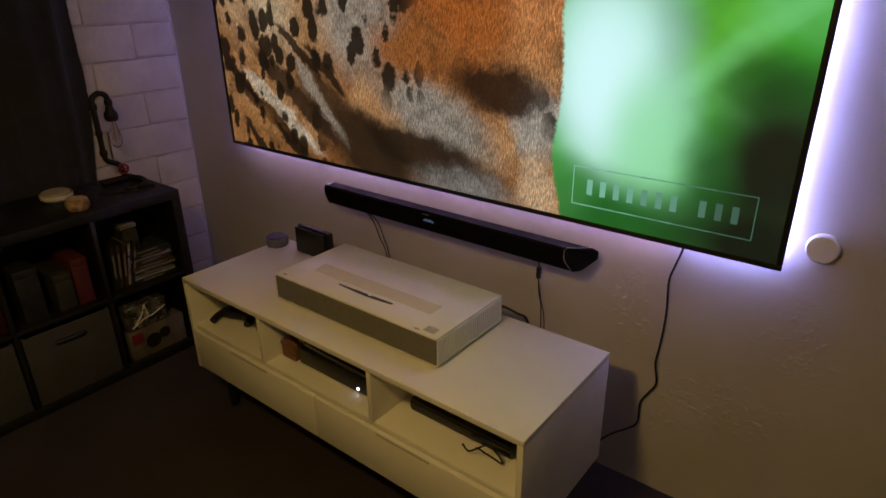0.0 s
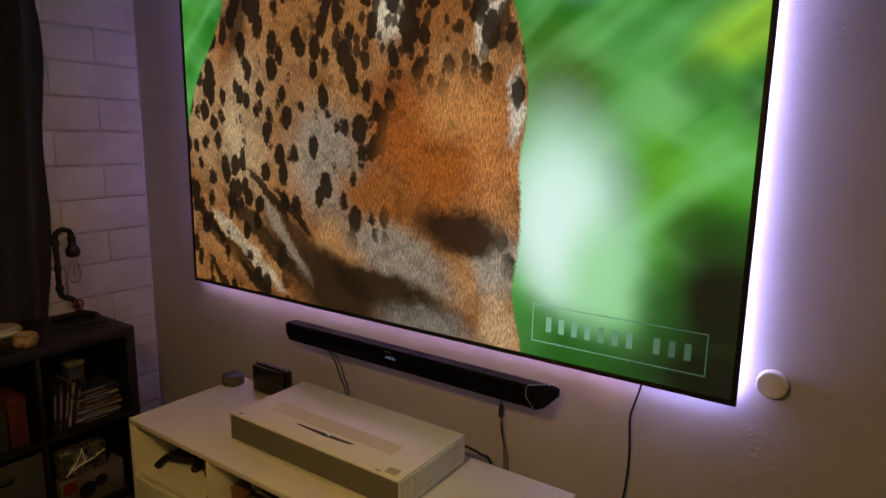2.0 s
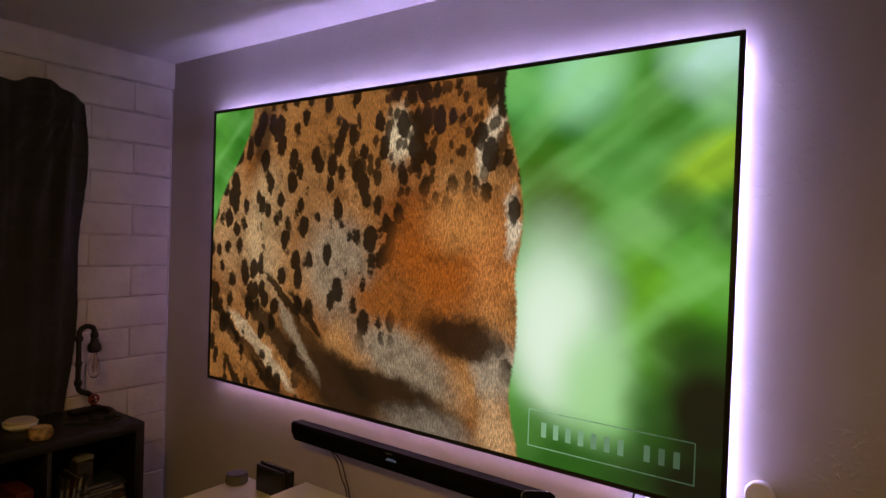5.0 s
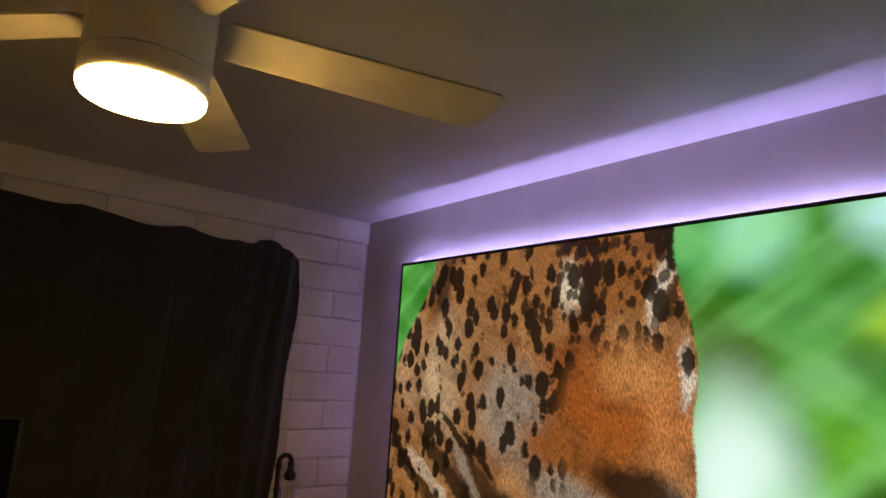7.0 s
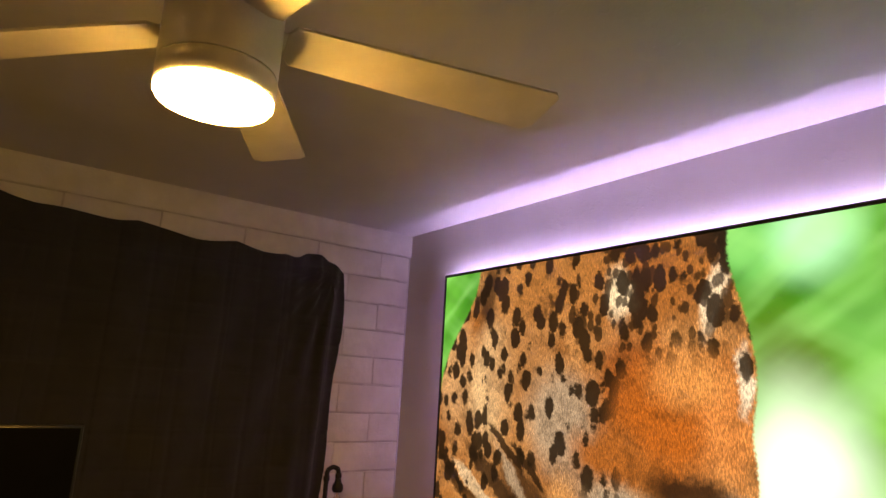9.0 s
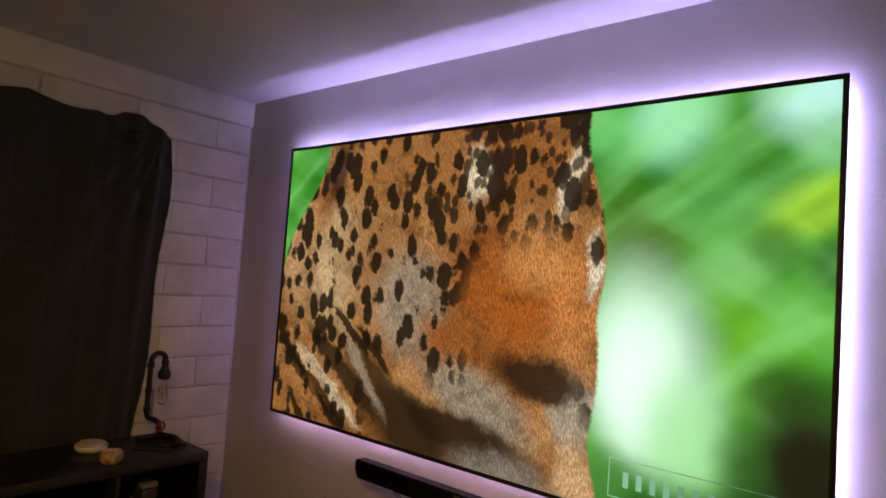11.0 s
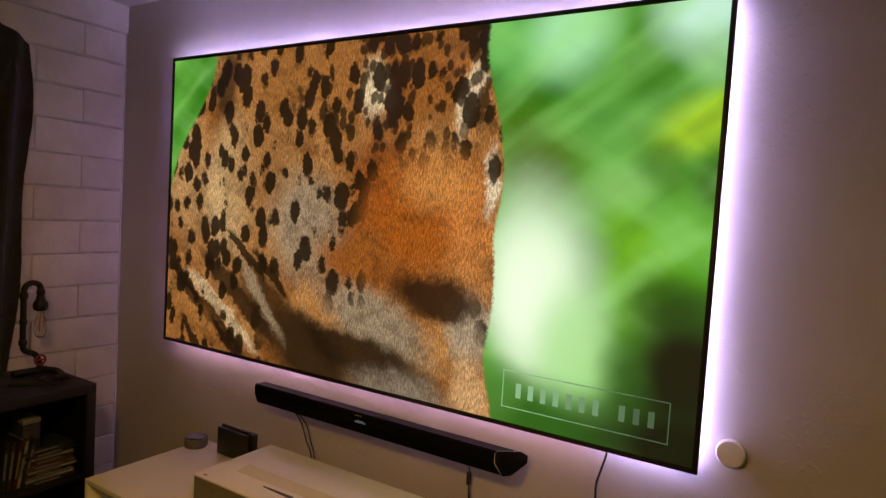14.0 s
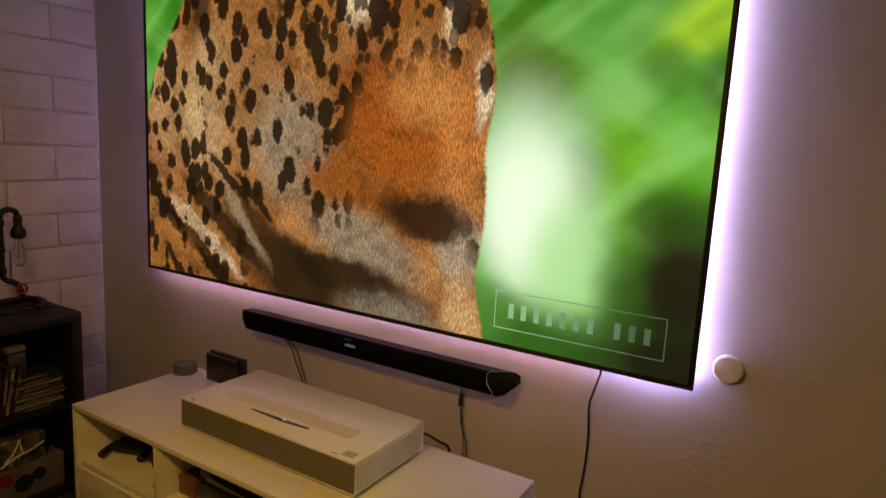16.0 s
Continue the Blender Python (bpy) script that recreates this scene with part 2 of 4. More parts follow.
    tone = lay((0.58, 0.52, 0.44), 0.95, 1.18, 1.12, 0.244, 0.096, -22, 0.9)
    tone = lay((0.66, 0.60, 0.52), 0.95, 1.56, 1.15, 0.085, 0.106, 20, 0.9)
    tone = lay((0.14, 0.07, 0.05), 0.95, 1.42, 1.24, 0.150, 0.075, -4, 0.7)
    tone = lay((0.09, 0.06, 0.04), 0.95, 1.09, 1.00, 0.360, 0.072, -10, 0.8)
    tone = lay((0.50, 0.46, 0.41), 0.95, 1.27, 0.88, 0.212, 0.083, 0, 0.9)
    tone = lay((0.8, 0.64, 0.46), 0.9, 1.57, 0.95, 0.069, 0.121, 0, 0.9)
    tone = lay((0.08, 0.055, 0.035), 0.95, 0.88, 0.95, 0.240, 0.130, -24, 0.9)
    tone = lay((0.2, 0.13, 0.07), 0.85, 0.68, 1.10, 0.270, 0.080, -38, 0.7)
    tone = lay((0.1, 0.065, 0.04), 0.9, 0.46, 1.14, 0.270, 0.045, -34, 0.5)
    tone = lay((0.78, 0.68, 0.54), 0.9, 0.37, 1.07, 0.260, 0.030, -33, 0.5)
    tone = lay((0.62, 0.54, 0.44), 0.8, 0.59, 1.15, 0.189, 0.027, -50, 0.9)
    tone = lay((0.07, 0.045, 0.03), 0.95, 0.29, 1.04, 0.270, 0.036, -33, 0.4)
    tone = lay((0.58, 0.38, 0.18), 0.85, 0.13, 0.92, 0.228, 0.150, 0, 1.0)
    tone = lay((0.5, 0.31, 0.14), 0.8, 0.52, 0.83, 0.230, 0.051, -25, 1.0)
    tone = lay((0.16, 0.1, 0.06), 0.85, 0.36, 1.99, 0.068, 0.139, -12, 0.9)
    tone = lay((0.3, 0.24, 0.18), 0.8, 1.55, 2.07, 0.036, 0.088, 0, 0.9)
    for x, z, length in ((0.52, 1.30, 0.15), (0.14, 1.17, 0.12), (0.66, 1.24, 0.13), (0.20, 0.93, 0.12), (0.42, 0.93, 0.14)):
        tone = lay((0.06, 0.04, 0.025), 0.92, x, z, length, 0.020, -40, 0.4)
    vec, lag = calm, 0.025
    # mottling: rounded dark flecks in two sizes, fewer over the smooth part
    def flecks(scale, turn, stretch, lo, hi):
        cells = k.node("ShaderNodeTexVoronoi")
        cells.inputs["Scale"].default_value = scale
        cells.inputs["Randomness"].default_value = 0.9
        laid = k.node("ShaderNodeMapping")
        laid.inputs["Rotation"].default_value = (0, radians(turn), 0)
        laid.inputs["Scale"].default_value = stretch
        k.link(vec, laid.inputs["Vector"])
        k.link(laid.outputs[0], cells.inputs["Vector"])
        size = k.maths("ADD", k.span(k.noise(raw, 6, 2), 0.3, 0.7, -0.10, 0.14), k.span(k.noise(raw, 60, 3, 0.6), 0.25, 0.75, -0.07, 0.07))
        return k.span(k.maths("ADD", cells.outputs["Distance"], size), hi, lo)

    smooth_part = k.maths("MAXIMUM", field(1.36, 1.42, 0.27, 0.30, 10, 0.5), field(1.33, 0.98, 0.32, 0.28, 0, 0.5))
    smooth_part = k.maths("MAXIMUM", smooth_part, field(0.88, 0.98, 0.30, 0.20, -30, 0.6))
    bare = k.maths("SUBTRACT", 1.0, smooth_part)
    fleck = k.maths("MULTIPLY", flecks(12.0, 18, (1.35, 0.0, 0.85), 0.42, 0.54), bare)
    brow = field(1.20, 1.92, 0.50, 0.24, 0, 0.7)
    fleck = k.maths("MAXIMUM", fleck, k.maths("MULTIPLY", flecks(21.0, -12, (1.2, 0.0, 0.8), 0.38, 0.52), k.maths("MULTIPLY", brow, 0.9)))
    # short streaks
    streak = k.node("ShaderNodeMapping")
    streak.inputs["Rotation"].default_value = (0, radians(35), 0)
    streak.inputs["Scale"].default_value = (190, 1, 50)
    k.link(vec, streak.inputs["Vector"])
    hair = k.noise(streak.outputs[0], 1.0, 4, 0.6)
    tone = k.mix(k.span(hair, 0.42, 0.60, 0.0, 0.62), tone, k.mix(0.75, tone, lin(0.12, 0.06, 0.03)))
    tone = k.mix(k.span(k.noise(vec, 14, 6, 0.65), 0.44, 0.68, 0.0, 0.60), tone, k.mix(0.7, tone, lin(0.13, 0.065, 0.025)))
    tone = k.mix(k.span(k.noise(streak.outputs[0], 1.7, 3, 0.6), 0.50, 0.66, 0.0, 0.8), tone, k.mix(1.0, tone, (2.0, 1.85, 1.7, 1.0), "MULTIPLY"))
    tone = k.mix(k.maths("MULTIPLY", fleck, 0.95), tone, k.mix(k.span(hair, 0.42, 0.62), lin(0.03, 0.02, 0.012), lin(0.13, 0.08, 0.045)))
    tone = k.mix(mass, k.mix(1.0, green, (0.74, 0.72, 0.66, 1.0), "MULTIPLY"), k.mix(1.0, tone, (0.69, 0.635, 0.56, 1.0), "MULTIPLY"))
    k.bsdf.inputs["Base Color"].default_value = (0.025, 0.025, 0.025, 1)
    k.bsdf.inputs["Roughness"].default_value = 0.6
    k.link(tone, k.bsdf.inputs["Emission Color"])
    k.bsdf.inputs["Emission Strength"].default_value = PICTURE
    return k.mat


M_WALL = plaster("wall_plaster", (0.58, 0.56, 0.54), 0.006)
M_CEIL = plaster("ceiling_plaster", (0.58, 0.56, 0.55), 0.004)
M_BLOCK = painted_block()
M_MORTAR = surface("painted_mortar", (0.50, 0.48, 0.45), 0.7, vary=0.2, scale=14, relief=0.5)
M_FLOOR = floor_carpet()
M_CURTAIN = cloth("dark_blanket", (0.026, 0.0255, 0.029))
M_PICTURE = projected_picture()
M_MARKS = [glow("projected_lettering", lin(0.60, 0.78, 0.58)[:3], v) for v in (0.95, 0.80, 0.58, 0.36, 0.22)]
M_FRAME = surface("black_frame", (0.006, 0.006, 0.007), 0.55)
M_BACK = surface("screen_back", (0.03, 0.03, 0.03), 0.7)
M_LED = glow("backlight", LED_COLOUR, LED_POWER)
M_LED_SIDE = glow("backlight_side", LED_COLOUR, LED_POWER * 0.56)
M_LED_LOW = glow("backlight_tail", (0.95, 0.52, 0.74), LED_POWER * 0.29)
M_LED_END = glow("backlight_end", (0.72, 0.42, 0.90), LED_POWER * 0.19)
M_WHITE = surface("white_laminate", (0.82, 0.81, 0.78), 0.38, vary=0.04, scale=4, grain=300, relief=0.04)
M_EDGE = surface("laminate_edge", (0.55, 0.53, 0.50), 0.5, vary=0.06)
M_CASE = surface("white_plastic", (0.84, 0.84, 0.82), 0.34, vary=0.03, scale=5, grain=400, relief=0.05)
M_FABRIC = surface("grey_speaker_cloth", (0.16, 0.155, 0.15), 0.95, vary=0.08, scale=60, grain=700, relief=0.5)
M_LENS = surface("cream_lens_cover", (0.70, 0.66, 0.50), 0.5, vary=0.01, relief=0.02)
M_GREY = surface("grey_print", (0.30, 0.30, 0.30), 0.6)
M_BLACK = surface("black_plastic", (0.012, 0.012, 0.013), 0.38, vary=0.2)
M_SATIN = surface("matt_black", (0.004, 0.004, 0.0045), 0.55, vary=0.2)
M_SATIN.node_tree.nodes["Principled BSDF"].inputs["Specular IOR Level"].default_value = 0.06
M_GLOSS = surface("gloss_black", (0.008, 0.008, 0.010), 0.12, vary=0.1, relief=0.02)
M_CHROME = surface("chrome", (0.75, 0.75, 0.78), 0.16, metal=1.0, vary=0.03)
M_DISPLAY = glow("display_light", (0.65, 0.75, 1.0), 0.20)
M_SPARK = glow("power_light", (0.95, 0.97, 1.0), 9.0)
M_SHELF = surface("black_brown_shelf", (0.007, 0.006, 0.006), 0.5, vary=0.25, scale=6, stretch=(1, 6, 1))
M_DULL = surface("dull_card", (0.13, 0.118, 0.10), 0.6, vary=0.25, scale=14, grain=220)
M_CLEAR = surface("clear_wrap", (0.42, 0.41, 0.37), 0.26, metal=0.85, vary=0.5, scale=26, relief=0.3)
M_PIPE = surface("black_iron", (0.010, 0.009, 0.009), 0.48, metal=0.3, vary=0.3, relief=0.5)
M_RED = surface("red_paint", (0.19, 0.018, 0.016), 0.5)
M_DULL_RED = surface("dull_red_card", (0.085, 0.012, 0.011), 0.6, vary=0.25, scale=18)
M_BRASS = surface("brass", (0.55, 0.38, 0.16), 0.35, metal=1.0)
M_FELT = surface("grey_mesh_cloth", (0.13, 0.13, 0.14), 0.95, grain=500, relief=0.6)
M_BIN = surface("grey_felt_bin", (0.055, 0.055, 0.06), 0.95, grain=300, relief=0.6)
M_PAPER = surface("pale_card", (0.17, 0.165, 0.155), 0.7)
M_CREAM = surface("cream_wax", (0.48, 0.42, 0.31), 0.55)
M_CLAY = surface("patterned_glaze", (0.40, 0.27, 0.16), 0.4, vary=0.6, scale=40)
M_WOOD = surface("brown_wood", (0.16, 0.075, 0.035), 0.5, vary=0.3, stretch=(1, 8, 8))
M_FAN = surface("fan_white", (0.76, 0.74, 0.70), 0.42, vary=0.05)
M_BLADE = surface("fan_blade", (0.60, 0.56, 0.50), 0.5, vary=0.08, stretch=(1, 1, 1))
M_LAMP = glow("lamp_diffuser", LAMP_COLOUR, LAMP_POWER)
M_CABLE = surface("black_cable", (0.010, 0.010, 0.010), 0.5)


def clear_glass():
    k = Nodes("clear_glass")
    k.bsdf.inputs["Base Color"].default_value = (0.96, 0.93, 0.88, 1)
    k.bsdf.inputs["Roughness"].default_value = 0.03
    k.bsdf.inputs["Transmission Weight"].default_value = 1.0
    k.bsdf.inputs["IOR"].default_value = 1.45
    return k.mat


M_GLASS = clear_glass()


def cover(name, r, g, b):
    return surface(name, (r, g, b), 0.35, vary=0.25, scale=30)


# ---- mesh helpers ----
def box(bm, x0, y0, z0, x1, y1, z1, bevel=0.0, segs=2):
    """Adds a box, with rounded edges where bevel is given."""
    made = bmesh.ops.create_cube(bm, size=1.0)
    vs = made["verts"]
    for v in vs:
        v.co = Vector(((x0 + x1) / 2 + v.co.x * (x1 - x0), (y0 + y1) / 2 + v.co.y * (y1 - y0), (z0 + z1) / 2 + v.co.z * (z1 - z0)))
    if bevel:
        edges = list({e for v in vs for e in v.link_edges})
        bmesh.ops.bevel(bm, geom=edges, offset=bevel, segments=segs, profile=0.5, affect="EDGES")
    return bm


def lathe(bm, profile, segs=32, centre=(0, 0, 0)):
    """A turned shape about z from (radius, height) pairs."""
    rings = []
    for r, z in profile:
        if r < 1e-5:
            rings.append([bm.verts.new((centre[0], centre[1], centre[2] + z))])
        else:
            rings.append([bm.verts.new((centre[0] + r * math.cos(2 * math.pi * i / segs), centre[1] + r * math.sin(2 * math.pi * i / segs), centre[2] + z)) for i in range(segs)])
    for a, b in zip(rings, rings[1:]):
        for i in range(segs):
            j = (i + 1) % segs
            if len(a) == 1 and len(b) > 1:
                bm.faces.new((a[0], b[j], b[i]))
            elif len(b) == 1 and len(a) > 1:
                bm.faces.new((a[i], a[j], b[0]))
            elif len(a) > 1:
                bm.faces.new((a[i], a[j], b[j], b[i]))
    return bm


def tube(bm, points, r, segs=10, smooth=6):
    """A round bar along a smooth line through the points."""
    pts = [Vector(p) for p in points]
    if smooth > 1 and len(pts) > 2:
        line = []
        ext = [pts[0] * 2 - pts[1]] + pts + [pts[-1] * 2 - pts[-2]]
        for i in range(1, len(ext) - 2):
            a, b, c, d = ext[i - 1:i + 3]
            for s in range(smooth):
                u = s / smooth
                line.append(0.5 * (2 * b + (c - a) * u + (2 * a - 5 * b + 4 * c - d) * u * u + (3 * b - a - 3 * c + d) * u ** 3))
        pts = line + [pts[-1]]
    side = Vector((0.31, 0.17, 0.93))
    rings = []
    for i, p in enumerate(pts):
        way = (pts[min(i + 1, len(pts) - 1)] - pts[max(i - 1, 0)]).normalized()
        u = way.cross(side)
        if u.length < 0.1:
            u = way.cross(Vector((1, 0, 0)))
        u.normalize()
        v = way.cross(u).normalized()
        rings.append([bm.verts.new(p + r * (math.cos(2 * math.pi * k / segs) * u + math.sin(2 * math.pi * k / segs) * v)) for k in range(segs)])
    for a, b in zip(rings, rings[1:]):
        for i in range(segs):
            j = (i + 1) % segs
            bm.faces.new((a[i], a[j], b[j], b[i]))
    bm.faces.new(rings[0][::-1])
    bm.faces.new(rings[-1])
    return bm


def prism(bm, outline, axis, a, b):
    """An outline pushed along x, y or z from a to b."""
    def at(p, q):
        return {"x": (q, p[0], p[1]), "y": (p[0], q, p[1]), "z": (p[0], p[1], q)}[axis]
    lo = [bm.verts.new(at(p, a)) for p in outline]
    hi = [bm.verts.new(at(p, b)) for p in outline]
    n = len(outline)
    bm.faces.new(lo[::-1])
    bm.faces.new(hi)
    for i in range(n):
        bm.faces.new((lo[i], lo[(i + 1) % n], hi[(i + 1) % n], hi[i]))
    return bm


def finish(bm, name, material, shade=35):
    bmesh.ops.recalc_face_normals(bm, faces=bm.faces)
    me = bpy.data.meshes.new(name)
    bm.to_mesh(me)
    bm.free()
    me.materials.append(material)
    if shade:
        me.polygons.foreach_set("use_smooth", [True] * len(me.polygons))
        me.set_sharp_from_angle(angle=radians(shade))
    return me


def thing(name, at, label, category, group="", kind=""):
    ob = new(name)
    ob.empty_display_size = 0.05
    ob.matrix_basis = Matrix.Translation(at)
    return tagged(ob, label, category, group, kind)


def part(name, bm, material, parent, label="", shade=35):
    """One mesh in world places, linked under its thing or part."""
    ob = new(name, finish(bm, name, material, shade))
    ob.parent = parent
    up = Matrix.Identity(4)
    p = parent
    while p:
        up = p.matrix_basis @ up if p.parent is None else p.matrix_parent_inverse @ p.matrix_basis @ up
        p = p.parent
    ob.matrix_parent_inverse = up.inverted()
    return tagged(ob, label)


def solid(name, bm, material, label, category, kind="", group="", shade=35):
    return tagged(new(name, finish(bm, name, material, shade)), label, category, group, kind)


def B(*a, **k):
    return box(bmesh.new(), *a, **k)


# ---- the room ----
WX, CZ = -0.434, 2.415
EX, SY = 3.75, -3.50
solid("floor", B(WX - 0.2, SY - 0.2, -0.10, EX + 0.2, 0.2, 0.0), M_FLOOR, "dark brown carpet floor in shadow", "floor", "structure")
solid("ceiling", B(WX - 0.2, SY - 0.2, CZ, EX + 0.2, 0.2, CZ + 0.12), M_CEIL, "off-white plastered ceiling lit by the purple glow", "ceiling", "structure")
solid("wall_north", B(WX - 0.2, 0.0, 0.0, EX + 0.2, 0.15, CZ), M_WALL, "off-white hand-trowelled plaster wall", "wall", "structure")
solid("wall_east", B(EX, SY, 0.0, EX + 0.15, 0.0, CZ), M_WALL, "plain off-white plaster wall", "wall", "structure")
solid("wall_south", B(WX, SY - 0.15, 0.0, EX, SY, CZ), M_WALL, "plain off-white plaster wall", "wall", "structure")
wall_west = thing("wall_west", (WX, -2, 0), "white-painted slump block wall in running bond", "wall", kind="structure")
part("backing", B(WX - 0.2, SY, 0.0, WX - 0.011, 0.0, CZ), M_MORTAR, wall_west)
bm = B(WX - 0.02, SY, 2.287, WX + 0.003, 0.0, CZ, bevel=0.004)
part("top_course", bm, M_BLOCK, wall_west)


# ---- projector screen with backlight ----
def build_screen():
    w, h, z = SCREEN_W, SCREEN_H, SCREEN_Z
    s = thing("projector_screen", (w / 2, 0, z), "large black-framed projector screen with a glowing picture and purple backlight", "projector screen")
    f = 0.014
    bm = bmesh.new()
    vs = [bm.verts.new(p) for p in ((f, -0.0535, z + f), (w - f, -0.0535, z + f), (w - f, -0.0535, z + h - f), (f, -0.0535, z + h - f))]
    bm.faces.new(vs)
    surf = part("screen_surface", bm, M_PICTURE, s, "projected picture, tawny mottled form before blurred greenery", 0)
    part("back_panel", B(0.012, -0.052, z + 0.012, w - 0.012, -0.0465, z + h - 0.012), M_BACK, s)
    for x0, z0, x1, z1 in ((0, z, w, z + f), (0, z + h - f, w, z + h), (0, z + f, f, z + h - f), (w - f, z + f, w, z + h - f)):
        part("frame_bar", B(x0, -0.0575, z0, x1, -0.046, z1, bevel=0.002), M_FRAME, s)
    # light strips in channels on the back, turned partly outward
    d, e, t, ya, yb = 0.040, 0.019, 0.010, -0.026, -0.017
    top, low, far = z + h - d, z + e, w - e
    part("strip_channel", B(e, -0.046, top - t, far, ya, top), M_BACK, s)
    part("strip_channel", B(e, -0.046, low, far, ya, low + t), M_BACK, s)
    part("strip_channel", B(e, -0.046, low + t, e + t, ya, top - t), M_BACK, s)
    part("strip_channel", B(far - t, -0.046, low + t, far, ya, top - t), M_BACK, s)
    # the strip runs from the cable up the right side, over the top and down, weaker toward its end
    lead = 2.005
    for axis, a, b, mat, outline in (
        ("x", e, far, M_LED, [(ya, top), (yb + 0.004, top - t), (ya, top - t)]),
        ("x", lead, far, M_LED_SIDE, [(ya, low), (yb, low + t), (ya, low + t)]),
        ("x", e, lead - 0.006, M_LED_LOW, [(ya, low), (yb, low + t), (ya, low + t)]),
        ("z", low + t, top - t, M_LED_END, [(e, ya), (e + t, yb), (e + t, ya)]),
        ("z", low + t, top - t, M_LED_SIDE, [(far, ya), (far - t, yb), (far - t, ya)]),
    ):
        part("light_strip", prism(bmesh.new(), outline, axis, a, b), mat, s, "glowing purple-white backlight strip", 0)
    for x in (0.5, w - 0.5):
        for zz in (z + 0.25, z + h - 0.25):
            part("wall_bracket", B(x - 0.04, -0.046, zz - 0.03, x + 0.04, 0.0, zz + 0.03, bevel=0.002), M_BACK, s)
    # the outlined mark in the picture: a frame and plain bars
    a0, a1, b0, b1 = 1.687, 2.182, 0.937, 1.052
    def fade(x):
        return M_MARKS[min(4, int((x - a0) / (a1 - a0) * 5))]

    step = (a1 - a0) / 5
    for i in range(5):
        for z0 in (b0, b1 - 0.003):
            part("mark_line", B(a0 + i * step, -0.0545, z0, a0 + (i + 1) * step, -0.0538, z0 + 0.003), M_MARKS[i], surf, "pale green line", 0)
    for x in (a0, a1 - 0.003):
        part("mark_line", B(x, -0.0545, b0 + 0.003, x + 0.003, -0.0538, b1 - 0.003), fade(x), surf, "pale green line", 0)
    x = 1.730
    for n in (7, 3):
        for i in range(n):
            part("mark_bar", B(x + 0.002, -0.0545, 0.972, x + 0.019, -0.0538, 1.017), fade(x), surf, "pale green letter-sized bar", 0)
            x += 0.040
        x += 0.034
    return s


build_screen()


# ---- media cabinet ----
CX0, CX1, CY0, CY1, CT = 0.456, 1.900, -0.643, -0.170, 0.562


def build_cabinet():
    c = thing("media_cabinet", ((CX0 + CX1) / 2, (CY0 + CY1) / 2, 0), "low white laminate media cabinet with three open bays above drawers", "cabinet")
    b = 0.0018
    part("tabletop", B(CX0, CY0, CT - 0.018, CX1, CY1, CT, bevel=b), M_WHITE, c)
    low = 0.185
    part("side_panel", B(CX0, CY0, low, CX0 + 0.018, CY1, CT - 0.018, bevel=b), M_WHITE, c)
    part("side_panel", B(CX1 - 0.018, CY0, low, CX1, CY1, CT - 0.018, bevel=b), M_WHITE, c)
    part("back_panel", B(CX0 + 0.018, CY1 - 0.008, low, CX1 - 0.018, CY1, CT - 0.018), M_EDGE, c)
    part("shelf_board", B(CX0 + 0.018, CY0 + 0.012, 0.352, CX1 - 0.018, CY1 - 0.008, 0.368, bevel=b), M_WHITE, c)
    part("bottom_board", B(CX0 + 0.018, CY0 + 0.022, low, CX1 - 0.018, CY1 - 0.008, low + 0.016), M_WHITE, c)
    for x in (0.889, 1.391):
        part("divider", B(x - 0.008, CY0 + 0.004, 0.368, x + 0.008, CY1 - 0.008, CT - 0.018, bevel=b), M_WHITE, c)
    mid = 1.145
    for x0, x1 in ((CX0 + 0.020, mid - 0.002), (mid + 0.002, CX1 - 0.020)):
        d = part("drawer_front", B(x0, CY0, low + 0.004, x1, CY0 + 0.018, 0.348, bevel=0.002), M_WHITE, c)
        part("grip_strip", B((x0 + x1) / 2 - 0.10, CY0 - 0.003, 0.338, (x0 + x1) / 2 + 0.10, CY0 + 0.001, 0.346, bevel=0.001), M_EDGE, d)
    for x in (CX0 + 0.09, CX1 - 0.09):
        for y in (CY0 + 0.07, CY1 - 0.07):
            bm = lathe(bmesh.new(), [(0, 0), (0.014, 0), (0.024, low), (0, low)], 16, (x, y, 0))
            part("leg", bm, M_BLACK, c, "dark tapered leg")
    return c


build_cabinet()


